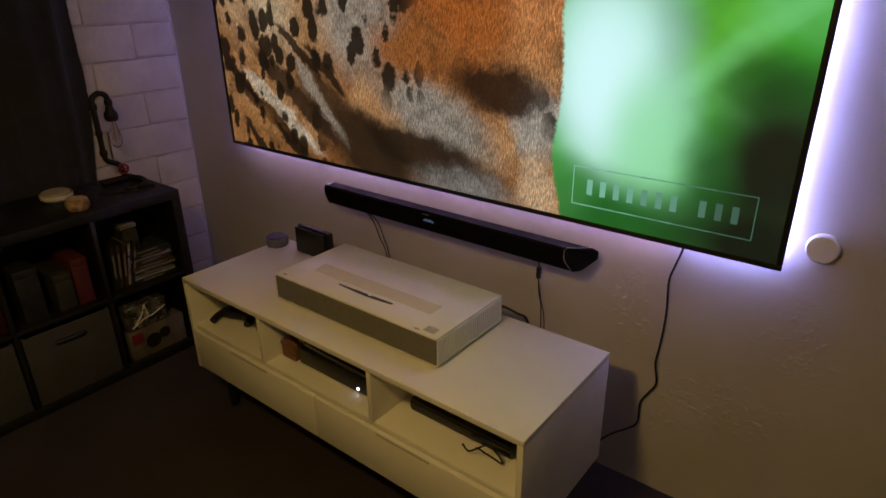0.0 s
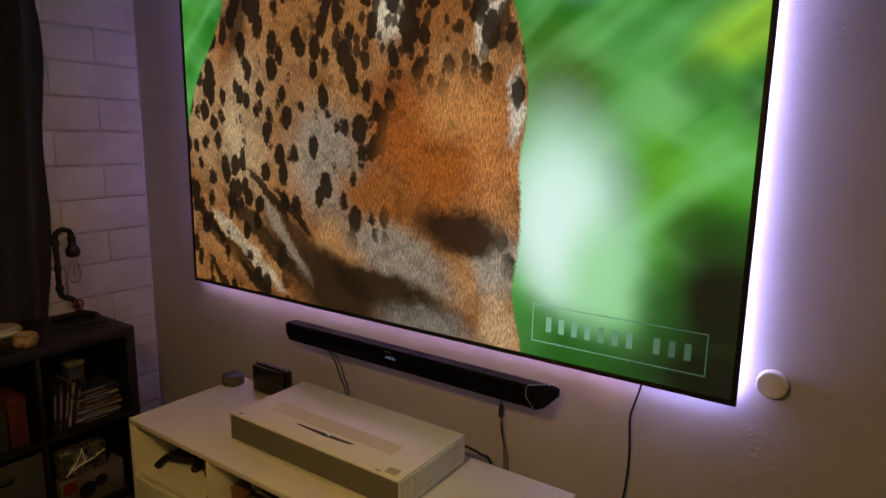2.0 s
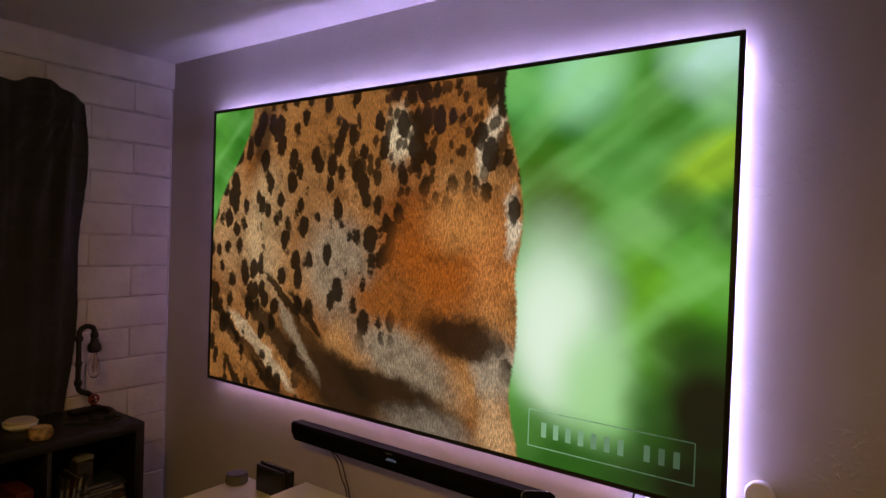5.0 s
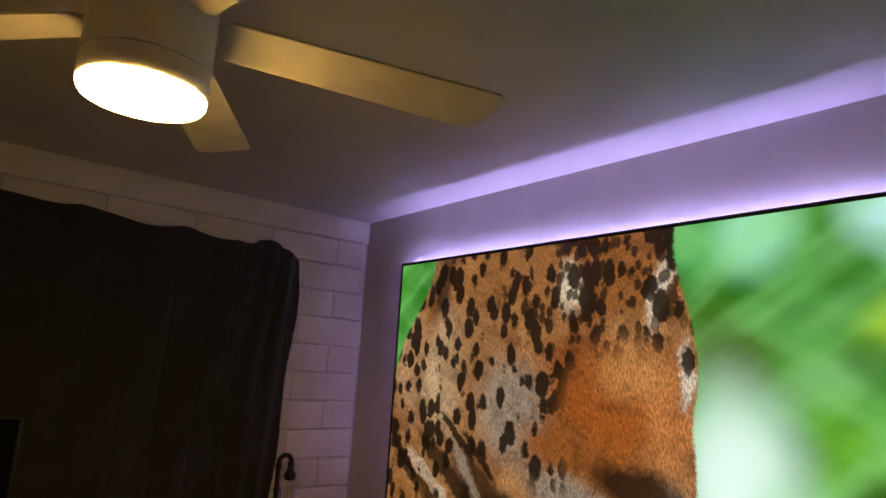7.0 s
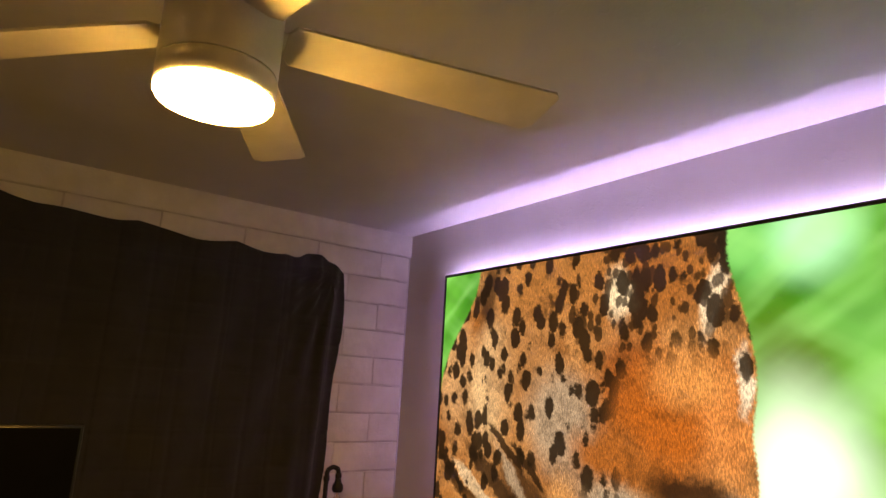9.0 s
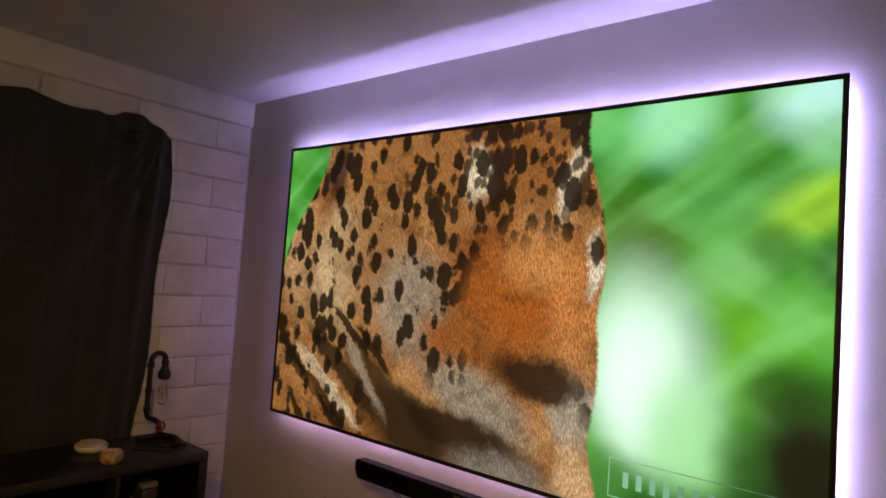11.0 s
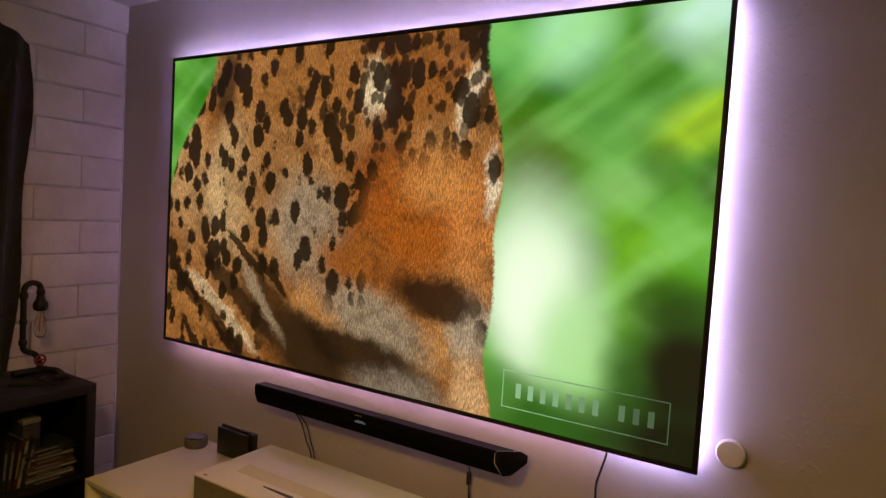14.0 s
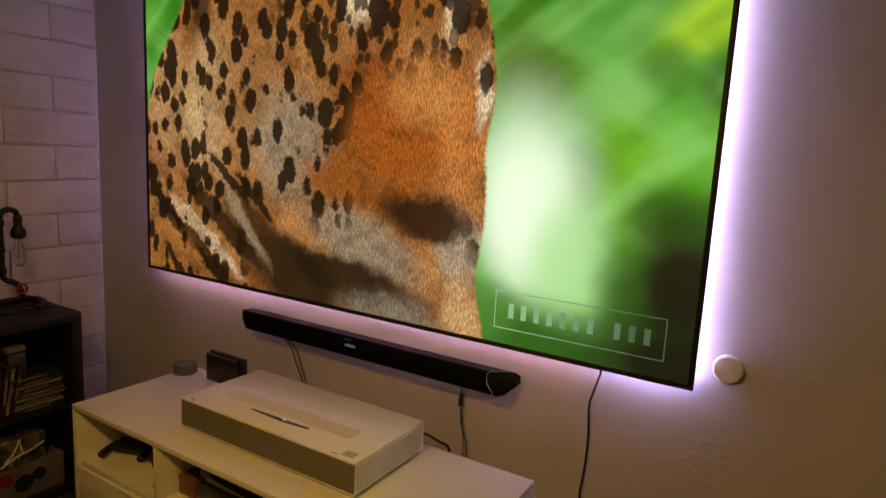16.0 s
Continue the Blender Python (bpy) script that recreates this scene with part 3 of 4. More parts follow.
# ---- projector ----
def build_projector():
    x0, x1, y0, y1, z0, z1 = 0.877, 1.560, -0.540, -0.221, CT + 0.010, 0.661
    p = thing("projector", ((x0 + x1) / 2, (y0 + y1) / 2, CT), "white short-throw projector with grey cloth front on the cabinet", "projector")
    part("body", B(x0, y0 + 0.006, z0 + 0.004, x1, y1, z1 - 0.003, bevel=0.003), M_CASE, p)
    part("top_plate", B(x0 - 0.001, y0, z1 - 0.006, x1 + 0.001, y1 + 0.001, z1, bevel=0.002), M_CASE, p)
    part("front_grille", B(x0 + 0.003, y0 + 0.001, z0 + 0.003, x1 - 0.003, y0 + 0.0055, z1 - 0.0065, bevel=0.001), M_FABRIC, p, "dark grey woven speaker cloth")
    part("front_trim", B(x0, y0, z0, x1, y0 + 0.006, z0 + 0.0028), M_CASE, p)
    for x, s in ((x1, 1), (x0, -1)):
        bm = bmesh.new()
        n = 30
        for i in range(n):
            y = y0 + 0.018 + (y1 - y0 - 0.034) * i / (n - 1)
            box(bm, min(x, x + s * 0.002), y - 0.0026, z0 + 0.012, max(x, x + s * 0.002), y + 0.0026, z1 - 0.014)
        part("side_vent", bm, M_CASE, p, "ribbed white side vent", 0)
    for x, t in ((x1, 0.0028), (x0, -0.0028)):
        a, b = min(x, x + t), max(x, x + t)
        for ya, za, yb, zb in ((y0 + 0.002, z0 + 0.002, y0 + 0.007, z1 - 0.007), (y1 - 0.006, z0 + 0.002, y1 - 0.001, z1 - 0.007), (y0 + 0.007, z0 + 0.002, y1 - 0.006, z0 + 0.007), (y0 + 0.007, z1 - 0.012, y1 - 0.006, z1 - 0.007)):
            part("side_frame", B(a, ya, za, b, yb, zb), M_CASE, p, "", 0)
    # shallow lens recess with a sloped cover
    a = [(0.955, -0.388), (1.463, -0.388), (1.463, -0.444), (0.965, -0.444)]
    part("lens_cover", prism(bmesh.new(), a, "z", z1 - 0.001, z1 + 0.0012), M_LENS, p, "pale translucent lens cover", 0)
    part("sensor_slot", prism(bmesh.new(), [(1.105, -0.4650), (1.335, -0.4600), (1.330, -0.4690), (1.232, -0.4770), (1.112, -0.4705)], "z", z1 - 0.001, z1 + 0.0008), M_BLACK, p, "dark sensor slot", 0)
    part("lens_glint", B(1.234, -0.4670, z1, 1.245, -0.4640, z1 + 0.0014), glow("lens_light", (0.95, 1.0, 0.75), 1.6), p, "small bright lens light", 0)
    for i in range(5):
        y = -0.497 - 0.006 * i
        part("print_line", B(1.500, y - 0.0016, z1, 1.538, y + 0.0016, z1 + 0.0006), M_GREY, p, "fine grey print", 0)
    part("print_line", B(1.474, -0.531, z1, 1.492, -0.526, z1 + 0.0006), M_GREY, p, "fine grey print", 0)
    part("print_line", B(0.905, -0.527, z1, 0.921, -0.519, z1 + 0.0006), M_GREY, p, "fine grey print", 0)
    for x in (x0 + 0.06, x1 - 0.06):
        for y in (y0 + 0.05, y1 - 0.05):
            part("foot", lathe(bmesh.new(), [(0, 0), (0.018, 0), (0.018, 0.015), (0, 0.015)], 16, (x, y, CT)), M_BLACK, p)
    return p


build_projector()


# ---- soundbar ----
def build_soundbar():
    x0, x1 = 0.672, 1.706
    zc = 0.780
    s = thing("soundbar", ((x0 + x1) / 2, 0, zc), "long black soundbar on the wall with glossy ends and chrome trim", "soundbar")
    prof = [(-0.034, zc - 0.008), (-0.034, zc + 0.016), (-0.050, zc + 0.029), (-0.110, zc + 0.037), (-0.118, zc + 0.031), (-0.118, zc + 0.002), (-0.096, zc - 0.040), (-0.074, zc - 0.040)]

    def slant(y):
        return (y + 0.118) / 0.084 * 0.066

    def bar(outline, a, b):
        """A bar whose ends slant back toward the wall."""
        bm = prism(bmesh.new(), outline, "x", a, b)
        for v in bm.verts:
            v.co.x += slant(v.co.y) * (1 if v.co.x > 1.2 else -0.25)
        return bm

    part("body", bar(prof, x0, x1), M_SATIN, s, "", 20)
    for x, d in ((x1, 1), (x0, -1)):
        rim = [(-0.076 + (y + 0.076) * 1.02, zc + (z - zc) * 1.02) for y, z in prof]
        face = [(-0.076 + (y + 0.076) * 0.90, zc + (z - zc) * 0.90) for y, z in prof]
        cap = part("end_cap", bar(rim, x, x + d * 0.005), M_GLOSS, s, "glossy black end cap", 20)
        part("end_plate", bar(face, x + d * 0.005, x + d * 0.007), M_GLOSS, cap, "", 20)
        edge = [(x + d * 0.002 + slant(y) * (1 if d > 0 else -0.25), -0.076 + (y + 0.076) * 1.035, zc + (z - zc) * 1.035) for y, z in prof[2:8]]
        part("chrome_trim", tube(bmesh.new(), edge, 0.0013, 8, 1), M_CHROME, s, "thin chrome trim", 60)
    x = 1.170
    for i in range(5):
        h = (0.007, 0.010, 0.009, 0.010, 0.007)[i]
        part("display_mark", B(x, -0.1188, zc + 0.003, x + 0.0045, -0.1178, zc + 0.003 + h), M_DISPLAY, s, "lit display mark", 0)
        x += 0.0095
    part("status_line", B(1.165, -0.1186, zc + 0.027, 1.195, -0.1178, zc + 0.0285), M_GREY, s, "", 0)
    for x in (0.86, 1.56):
        part("wall_bracket", B(x - 0.03, -0.036, zc - 0.03, x + 0.03, 0.0, zc - 0.004, bevel=0.002), M_BLACK, s)
    return s


build_soundbar()


# ---- cables ----
def cable(name, label, pts, r=0.0032):
    solid(name, tube(bmesh.new(), pts, r, 8, 7), M_CABLE, label, "cable")


cable("power_cable", "black cable hanging from the screen down the wall", [(2.012, -0.040, 0.885), (2.010, -0.012, 0.856), (1.996, -0.008, 0.802), (1.985, -0.008, 0.751), (1.990, -0.008, 0.667), (1.990, -0.008, 0.600), (1.986, -0.008, 0.532), (1.981, -0.008, 0.471), (1.992, -0.008, 0.405), (1.974, -0.008, 0.361), (1.952, -0.008, 0.312), (1.951, -0.008, 0.235), (1.919, -0.010, 0.194), (1.878, -0.012, 0.157), (1.831, -0.015, 0.097), (1.80, -0.02, 0.02)], 0.0032)
cable("soundbar_cable", "black cable hanging below the soundbar", [(0.852, -0.075, 0.738), (0.862, -0.03, 0.68), (0.882, -0.02, 0.61), (0.905, -0.02, 0.54), (0.92, -0.02, 0.30)], 0.0022)
cable("soundbar_cable", "black cable hanging below the soundbar", [(0.834, -0.075, 0.745), (0.836, -0.03, 0.68), (0.858, -0.02, 0.61), (0.890, -0.02, 0.54), (0.915, -0.02, 0.28)], 0.0022)
inline = thing("speaker_cable", (1.573, -0.03, 0.4), "thin black cable with an inline plug below the soundbar", "cable")
part("wire", tube(bmesh.new(), [(1.583, -0.075, 0.738), (1.572, -0.02, 0.70), (1.571, -0.015, 0.64), (1.580, -0.015, 0.58), (1.588, -0.015, 0.50), (1.592, -0.015, 0.30)], 0.0019, 8, 6), M_CABLE, inline)
part("wire", tube(bmesh.new(), [(1.571, -0.015, 0.64), (1.576, -0.015, 0.58), (1.600, -0.015, 0.50), (1.604, -0.015, 0.30)], 0.0017, 8, 6), M_CABLE, inline)
part("plug", B(1.564, -0.022, 0.640, 1.578, -0.008, 0.682, bevel=0.003), M_BLACK, inline)
cable("projector_cable", "black cable behind the projector", [(1.548, -0.224, 0.622), (1.560, -0.200, 0.610), (1.585, -0.165, 0.580), (1.605, -0.135, 0.545), (1.610, -0.110, 0.40)], 0.0045)

# ---- wall disc ----
disc = thing("wall_disc", (2.331, 0, 0.940), "round white wall-mounted plastic cover", "wall plate")
bm = lathe(bmesh.new(), [(0, 0), (0.036, 0), (0.037, 0.004), (0.036, 0.016), (0.032, 0.019), (0, 0.019)], 40)
bmesh.ops.transform(bm, matrix=Matrix.Translation((2.331, 0, 0.940)) @ Matrix.Rotation(radians(90), 4, "X"), verts=bm.verts)
part("cover", bm, M_CASE, disc)

# ---- things on the cabinet ----
echo = thing("smart_speaker", (0.487, -0.235, CT), "small round grey cloth smart speaker on the cabinet", "speaker")
part("body", lathe(bmesh.new(), [(0, 0), (0.040, 0), (0.043, 0.004), (0.043, 0.030), (0.040, 0.036), (0.039, 0.036)], 36, (0.487, -0.235, CT)), M_FELT, echo, "grey cloth side")
part("top", lathe(bmesh.new(), [(0.0395, 0.035), (0.036, 0.038), (0, 0.038)], 36, (0.487, -0.235, CT)), M_BLACK, echo, "matt dark top")
dock = thing("console_dock", (0.69, -0.215, CT), "black game console dock standing on the cabinet", "console dock")
part("front_shell", B(0.603, -0.232, CT, 0.765, -0.222, CT + 0.104, bevel=0.004), M_BLACK, dock)
part("back_shell", B(0.603, -0.206, CT, 0.768, -0.180, CT + 0.100, bevel=0.005), M_BLACK, dock)
part("base", B(0.605, -0.230, CT, 0.763, -0.184, CT + 0.018, bevel=0.002), M_BLACK, dock)
part("console", B(0.608, -0.219, CT + 0.02, 0.760, -0.209, CT + 0.112, bevel=0.003), M_GLOSS, dock)


# ---- things in the cabinet bays ----
def controller(x, y, z, turn, label):
    c = thing("game_controller", (x, y, z), label, "controller", "controllers in the cabinet")
    bm = B(-0.055, -0.035, 0.008, 0.055, 0.030, 0.040, bevel=0.012)
    m = Matrix.Translation((x, y, z)) @ Matrix.Rotation(radians(turn), 4, "Z")
    bmesh.ops.transform(bm, matrix=m, verts=bm.verts)
    part("body", bm, M_BLACK, c)
    for s in (-1, 1):
        bm = bmesh.new()
        tube(bm, [(s * 0.052, 0.0, 0.026), (s * 0.066, -0.035, 0.020), (s * 0.070, -0.068, 0.014)], 0.0135, 10, 5)
        bmesh.ops.transform(bm, matrix=m, verts=bm.verts)
        part("grip", bm, M_BLACK, c)
        bm = lathe(bmesh.new(), [(0, 0.038), (0.006, 0.038), (0.006, 0.048), (0.010, 0.050), (0.010, 0.054), (0, 0.055)], 14, (s * 0.024, -0.012, 0))
        bmesh.ops.transform(bm, matrix=m, verts=bm.verts)
        part("thumb_stick", bm, M_BLACK, c)


controller(0.56, -0.50, 0.368, 25, "black game controller lying on the white shelf")
controller(0.66, -0.45, 0.368, -10, "black game controller lying on the white shelf")
mouse = thing("mouse", (0.835, -0.56, 0.368), "round black mouse on the white cabinet shelf", "mouse")
bm = lathe(bmesh.new(), [(0, 0), (0.03, 0), (0.034, 0.010), (0.028, 0.026), (0.012, 0.036), (0, 0.037)], 24)
bmesh.ops.transform(bm, matrix=Matrix.Translation((0.835, -0.56, 0.368)) @ Matrix.Diagonal((0.85, 1.4, 1, 1)), verts=bm.verts)
part("shell", bm, M_BLACK, mouse)
con = thing("game_console", (1.16, -0.42, 0.368), "dark game console with a small white power light", "console")
part("case", B(0.99, -0.565, 0.372, 1.350, -0.30, 0.432, bevel=0.004), M_BLACK, con)
part("upper_case", B(0.99, -0.560, 0.434, 1.350, -0.30, 0.470, bevel=0.004), M_GLOSS, con)
bm = lathe(bmesh.new(), [(0, 0), (0.0046, 0), (0.0046, 0.002), (0, 0.002)], 16)
bmesh.ops.transform(bm, matrix=Matrix.Translation((1.266, -0.5645, 0.386)) @ Matrix.Rotation(radians(90), 4, "X"), verts=bm.verts)
part("power_light", bm, M_SPARK, con, "glowing white power light")
for x in (1.02, 1.32):
    for y in (-0.54, -0.33):
        part("foot", B(x - 0.01, y - 0.01, 0.368, x + 0.01, y + 0.01, 0.373), M_BLACK, con)
wb = thing("wooden_box", (0.945, -0.5, 0.368), "small reddish-brown wooden box in the cabinet bay", "box")
part("body", B(0.905, -0.57, 0.368, 0.975, -0.40, 0.415, bevel=0.003), M_WOOD, wb)
part("lid", B(0.903, -0.572, 0.416, 0.977, -0.398, 0.430, bevel=0.003), M_WOOD, wb)
rec = thing("media_player", (1.62, -0.40, 0.368), "flat black media player in the open bay", "media player")
part("case", B(1.45, -0.53, 0.374, 1.80, -0.27, 0.415, bevel=0.004), M_BLACK, rec)
part("front_strip", B(1.452, -0.5325, 0.386, 1.798, -0.529, 0.404), M_GLOSS, rec)
for x in (1.48, 1.77):
    for y in (-0.51, -0.29):
        part("foot", B(x - 0.012, y - 0.012, 0.368, x + 0.012, y + 0.012, 0.376), M_BLACK, rec)
cable("coiled_cable", "loose black cable loop in the cabinet bay", [(1.66, -0.555, 0.372), (1.69, -0.57, 0.374), (1.72, -0.575, 0.40), (1.75, -0.565, 0.42), (1.78, -0.56, 0.40), (1.79, -0.555, 0.373), (1.75, -0.55, 0.372), (1.70, -0.545, 0.373)], 0.0025)


# ---- bookcase along the block wall ----
BX0, BX1, BY0, BT = WX + 0.045, 0.019, -0.363, 0.742
COL = 0.349
BY1 = BY0 - 5 * COL - 0.04


def build_bookcase():
    b = thing("bookcase", ((BX0 + BX1) / 2, (BY0 + BY1) / 2, 0), "low black-brown cube bookcase, half full, against the block wall", "bookcase")
    t = 0.038
    part("top_board", B(BX0, BY1, BT - t, BX1, BY0, BT, bevel=0.002), M_SHELF, b)
    part("bottom_board", B(BX0, BY1, 0, BX1, BY0, t, bevel=0.002), M_SHELF, b)
    part("side_board", B(BX0, BY0 - t, t, BX1, BY0, BT - t, bevel=0.002), M_SHELF, b)
    part("side_board", B(BX0, BY1, t, BX1, BY1 + t, BT - t, bevel=0.002), M_SHELF, b)
    part("back_board", B(BX0, BY1 + t, t, BX0 + 0.006, BY0 - t, BT - t), M_SHELF, b)
    for i in range(1, 5):
        y = BY0 - 0.02 - i * COL
        part("divider", B(BX0 + 0.006, y - 0.008, t, BX1 - 0.001, y + 0.008, BT - t, bevel=0.001), M_SHELF, b)
    for i in range(5):
        ya, yb = BY0 - 0.02 - (i + 1) * COL + 0.008, BY0 - 0.02 - i * COL - 0.008
        if i == 0:
            yb = BY0 - t
        if i == 4:
            ya = BY1 + t
        part("shelf", B(BX0 + 0.006, ya, 0.358, BX1 - 0.001, yb, 0.374, bevel=0.001), M_SHELF, b)
    return b


build_bookcase()


# ---- things in the bookcase ----
def film_case(x, y, z, m_cover, lying, turn=0.0, lean=0.0, label="thin plastic film case"):
    """A film case with a coloured sleeve; the spine faces the room."""
    f = thing("film_case", (x, y, z), label, "film case", "film cases in the bookcase")
    m = Matrix.Translation((x, y, z)) @ Matrix.Rotation(radians(turn), 4, "Z") @ Matrix.Rotation(radians(lean), 4, "X")
    if lying:
        a, b = (-0.135, -0.095, 0.0, 0.0, 0.095, 0.0135), (-0.13, -0.088, 0.0137, -0.004, 0.088, 0.0142)
        c = (-0.0002, -0.088, 0.002, 0.0008, 0.088, 0.0115)
    else:
        a, b = (-0.135, 0.0, 0.0, 0.0, 0.0145, 0.19), (-0.13, -0.0008, 0.004, -0.004, -0.0002, 0.186)
        c = (-0.0002, 0.002, 0.006, 0.0008, 0.0125, 0.184)
    for name, size, mat, bev in (("case", a, M_BLACK, 0.0015), ("sleeve", b, m_cover, 0), ("spine", c, m_cover, 0)):
        bm = B(*size, bevel=bev, segs=1)
        bmesh.ops.transform(bm, matrix=m, verts=bm.verts)
        part(name, bm, mat, f, "", 0)
    bm = B(0.0006, -0.055, 0.0035, 0.0014, 0.035, 0.0100) if lying else B(0.0006, 0.0035, 0.05, 0.0014, 0.0110, 0.15)
    bmesh.ops.transform(bm, matrix=m, verts=bm.verts)
    part("title_bar", bm, M_PAPER, f, "pale title bar", 0)


COVERS = [cover("sleeve_grey", 0.04, 0.038, 0.038), cover("sleeve_tan", 0.10, 0.055, 0.03), cover("sleeve_pale", 0.26, 0.25, 0.20), cover("sleeve_dark", 0.02, 0.02, 0.025), cover("sleeve_red", 0.05, 0.012, 0.012), cover("sleeve_blue", 0.03, 0.04, 0.06)]
rng = random.Random(4)
for i in range(9):
    film_case(-0.012 - rng.uniform(0, 0.02), -0.510 + rng.uniform(-0.008, 0.008), 0.375 + i * 0.0150, COVERS[(3, 2, 0, 2, 1, 0, 2, 3, 5)[i]], True, rng.uniform(-5, 5), label="thin film case lying in a stack")
for i in range(5):
    film_case(-0.02 - rng.uniform(0, 0.02), -0.683 + i * 0.0165, 0.376, COVERS[(3, 0, 4, 2, 0)[i]], False, 0, -4.0 - 2.0 * i, label="thin film case leaning upright on the shelf")
card = thing("small_box", (-0.09, -0.57, 0.51), "small pale cardboard box on the film cases", "box")
# box fading into shade downward is put into colour: grey body, pale band
part("body", B(-0.13, -0.602, 0.5105, -0.05, -0.540, 0.606, bevel=0.002), COVERS[0], card)
part("lid_edge", B(-0.131, -0.603, 0.612, -0.049, -0.539, 0.630, bevel=0.001), M_PAPER, card, "pale upper band of the box above its darkened body")

gift = thing("picture_box", (-0.05, -0.56, 0.038), "white printed cardboard box with dark round prints", "box")
part("body", B(-0.16, -0.690, 0.038, -0.006, -0.440, 0.172, bevel=0.002), M_DULL, gift)
for y, z, r in ((-0.590, 0.100, 0.034), (-0.535, 0.118, 0.025)):
    bm = lathe(bmesh.new(), [(0, 0), (r, 0), (r, 0.0012), (0, 0.0012)], 24)
    bmesh.ops.transform(bm, matrix=Matrix.Translation((-0.006, y, z)) @ Matrix.Rotation(radians(90), 4, "Y"), verts=bm.verts)
    part("round_print", bm, M_BLACK, gift, "dark round print", 0)
part("red_print", B(-0.0062, -0.680, 0.110, -0.0048, -0.630, 0.160), M_RED, gift, "red printed patch", 0)

pack = thing("foil_pack", (-0.06, -0.58, 0.172), "dark clear-wrapped pack with pale straps on a box", "pack")
bm = B(-0.15, -0.685, 0.173, -0.008, -0.505, 0.290, bevel=0.008, segs=2)
bmesh.ops.subdivide_edges(bm, edges=bm.edges, cuts=3, use_grid_fill=True)
for v in bm.verts:
    n = noise.noise_vector(v.co * 22)
    v.co += n * 0.008 * min(1, max(0, (v.co.z - 0.175) / 0.02))
part("wrapping", bm, M_CLEAR, pack, "", 20)
for path in ([(-0.002, -0.668, 0.192), (0.0, -0.615, 0.218), (-0.001, -0.570, 0.226), (-0.002, -0.512, 0.246)], [(0.0, -0.655, 0.205), (0.001, -0.622, 0.240), (-0.001, -0.600, 0.286)], [(0.001, -0.590, 0.222), (0.001, -0.598, 0.255), (-0.001, -0.601, 0.286)]):
    part("strap", tube(bmesh.new(), path, 0.0027, 8, 5), M_CASE, pack, "pale strap")

for i, (h, m) in enumerate(((0.19, M_DULL_RED), (0.15, COVERS[0]), (0.21, COVERS[3]), (0.17, COVERS[4]))):
    y = (-0.800, -0.870, -0.985, -1.145)[i]
    bx = thing("stored_box", (-0.1, y, 0.374), ("red cardboard box on the dark shelf", "grey printed box on the dark shelf", "dark box on the dark shelf", "dull red box on the dark shelf")[i], "box", "boxes in the bookcase")
    w = (0.030, 0.032, 0.040, 0.06)[i]
    part("body", B(-0.25, y - w, 0.375, -0.02, y + w, 0.375 + h - 0.03, bevel=0.002), m, bx)
    part("lid", B(-0.252, y - w - 0.001, 0.375 + h - 0.03, -0.018, y + w + 0.001, 0.375 + h, bevel=0.002), m, bx)


def storage_bin(i):
    yb = BY0 - 0.02 - i * COL - 0.014
    ya = yb - COL + 0.030
    b = thing("storage_bin", (-0.2, (ya + yb) / 2, 0.038), "grey felt storage bin with a dark handle slot", "storage bin", "bins in the bookcase")
    x0, x1, z0, z1, t = BX0 + 0.03, 0.012, 0.039, 0.335, 0.008
    part("front_panel", B(x1 - t, ya, z0, x1, yb, z1, bevel=0.003), M_BIN, b)
    part("back_panel", B(x0, ya, z0, x0 + t, yb, z1, bevel=0.003), M_BIN, b)
    part("side_panel", B(x0 + t, ya, z0, x1 - t, ya + t, z1), M_BIN, b)
    part("side_panel", B(x0 + t, yb - t, z0, x1 - t, yb, z1), M_BIN, b)
    part("base_panel", B(x0 + t, ya + t, z0, x1 - t, yb - t, z0 + t), M_BIN, b)
    c = (ya + yb) / 2
    bm = tube(bmesh.new(), [(x1 - 0.002, c - 0.05, 0.275), (x1 + 0.002, c - 0.04, 0.275), (x1 + 0.002, c + 0.04, 0.275), (x1 - 0.002, c + 0.05, 0.275)], 0.010, 10, 4)
    part("handle", bm, M_BLACK, b, "dark sewn handle")


for i in (1, 2, 3, 4):
    storage_bin(i)


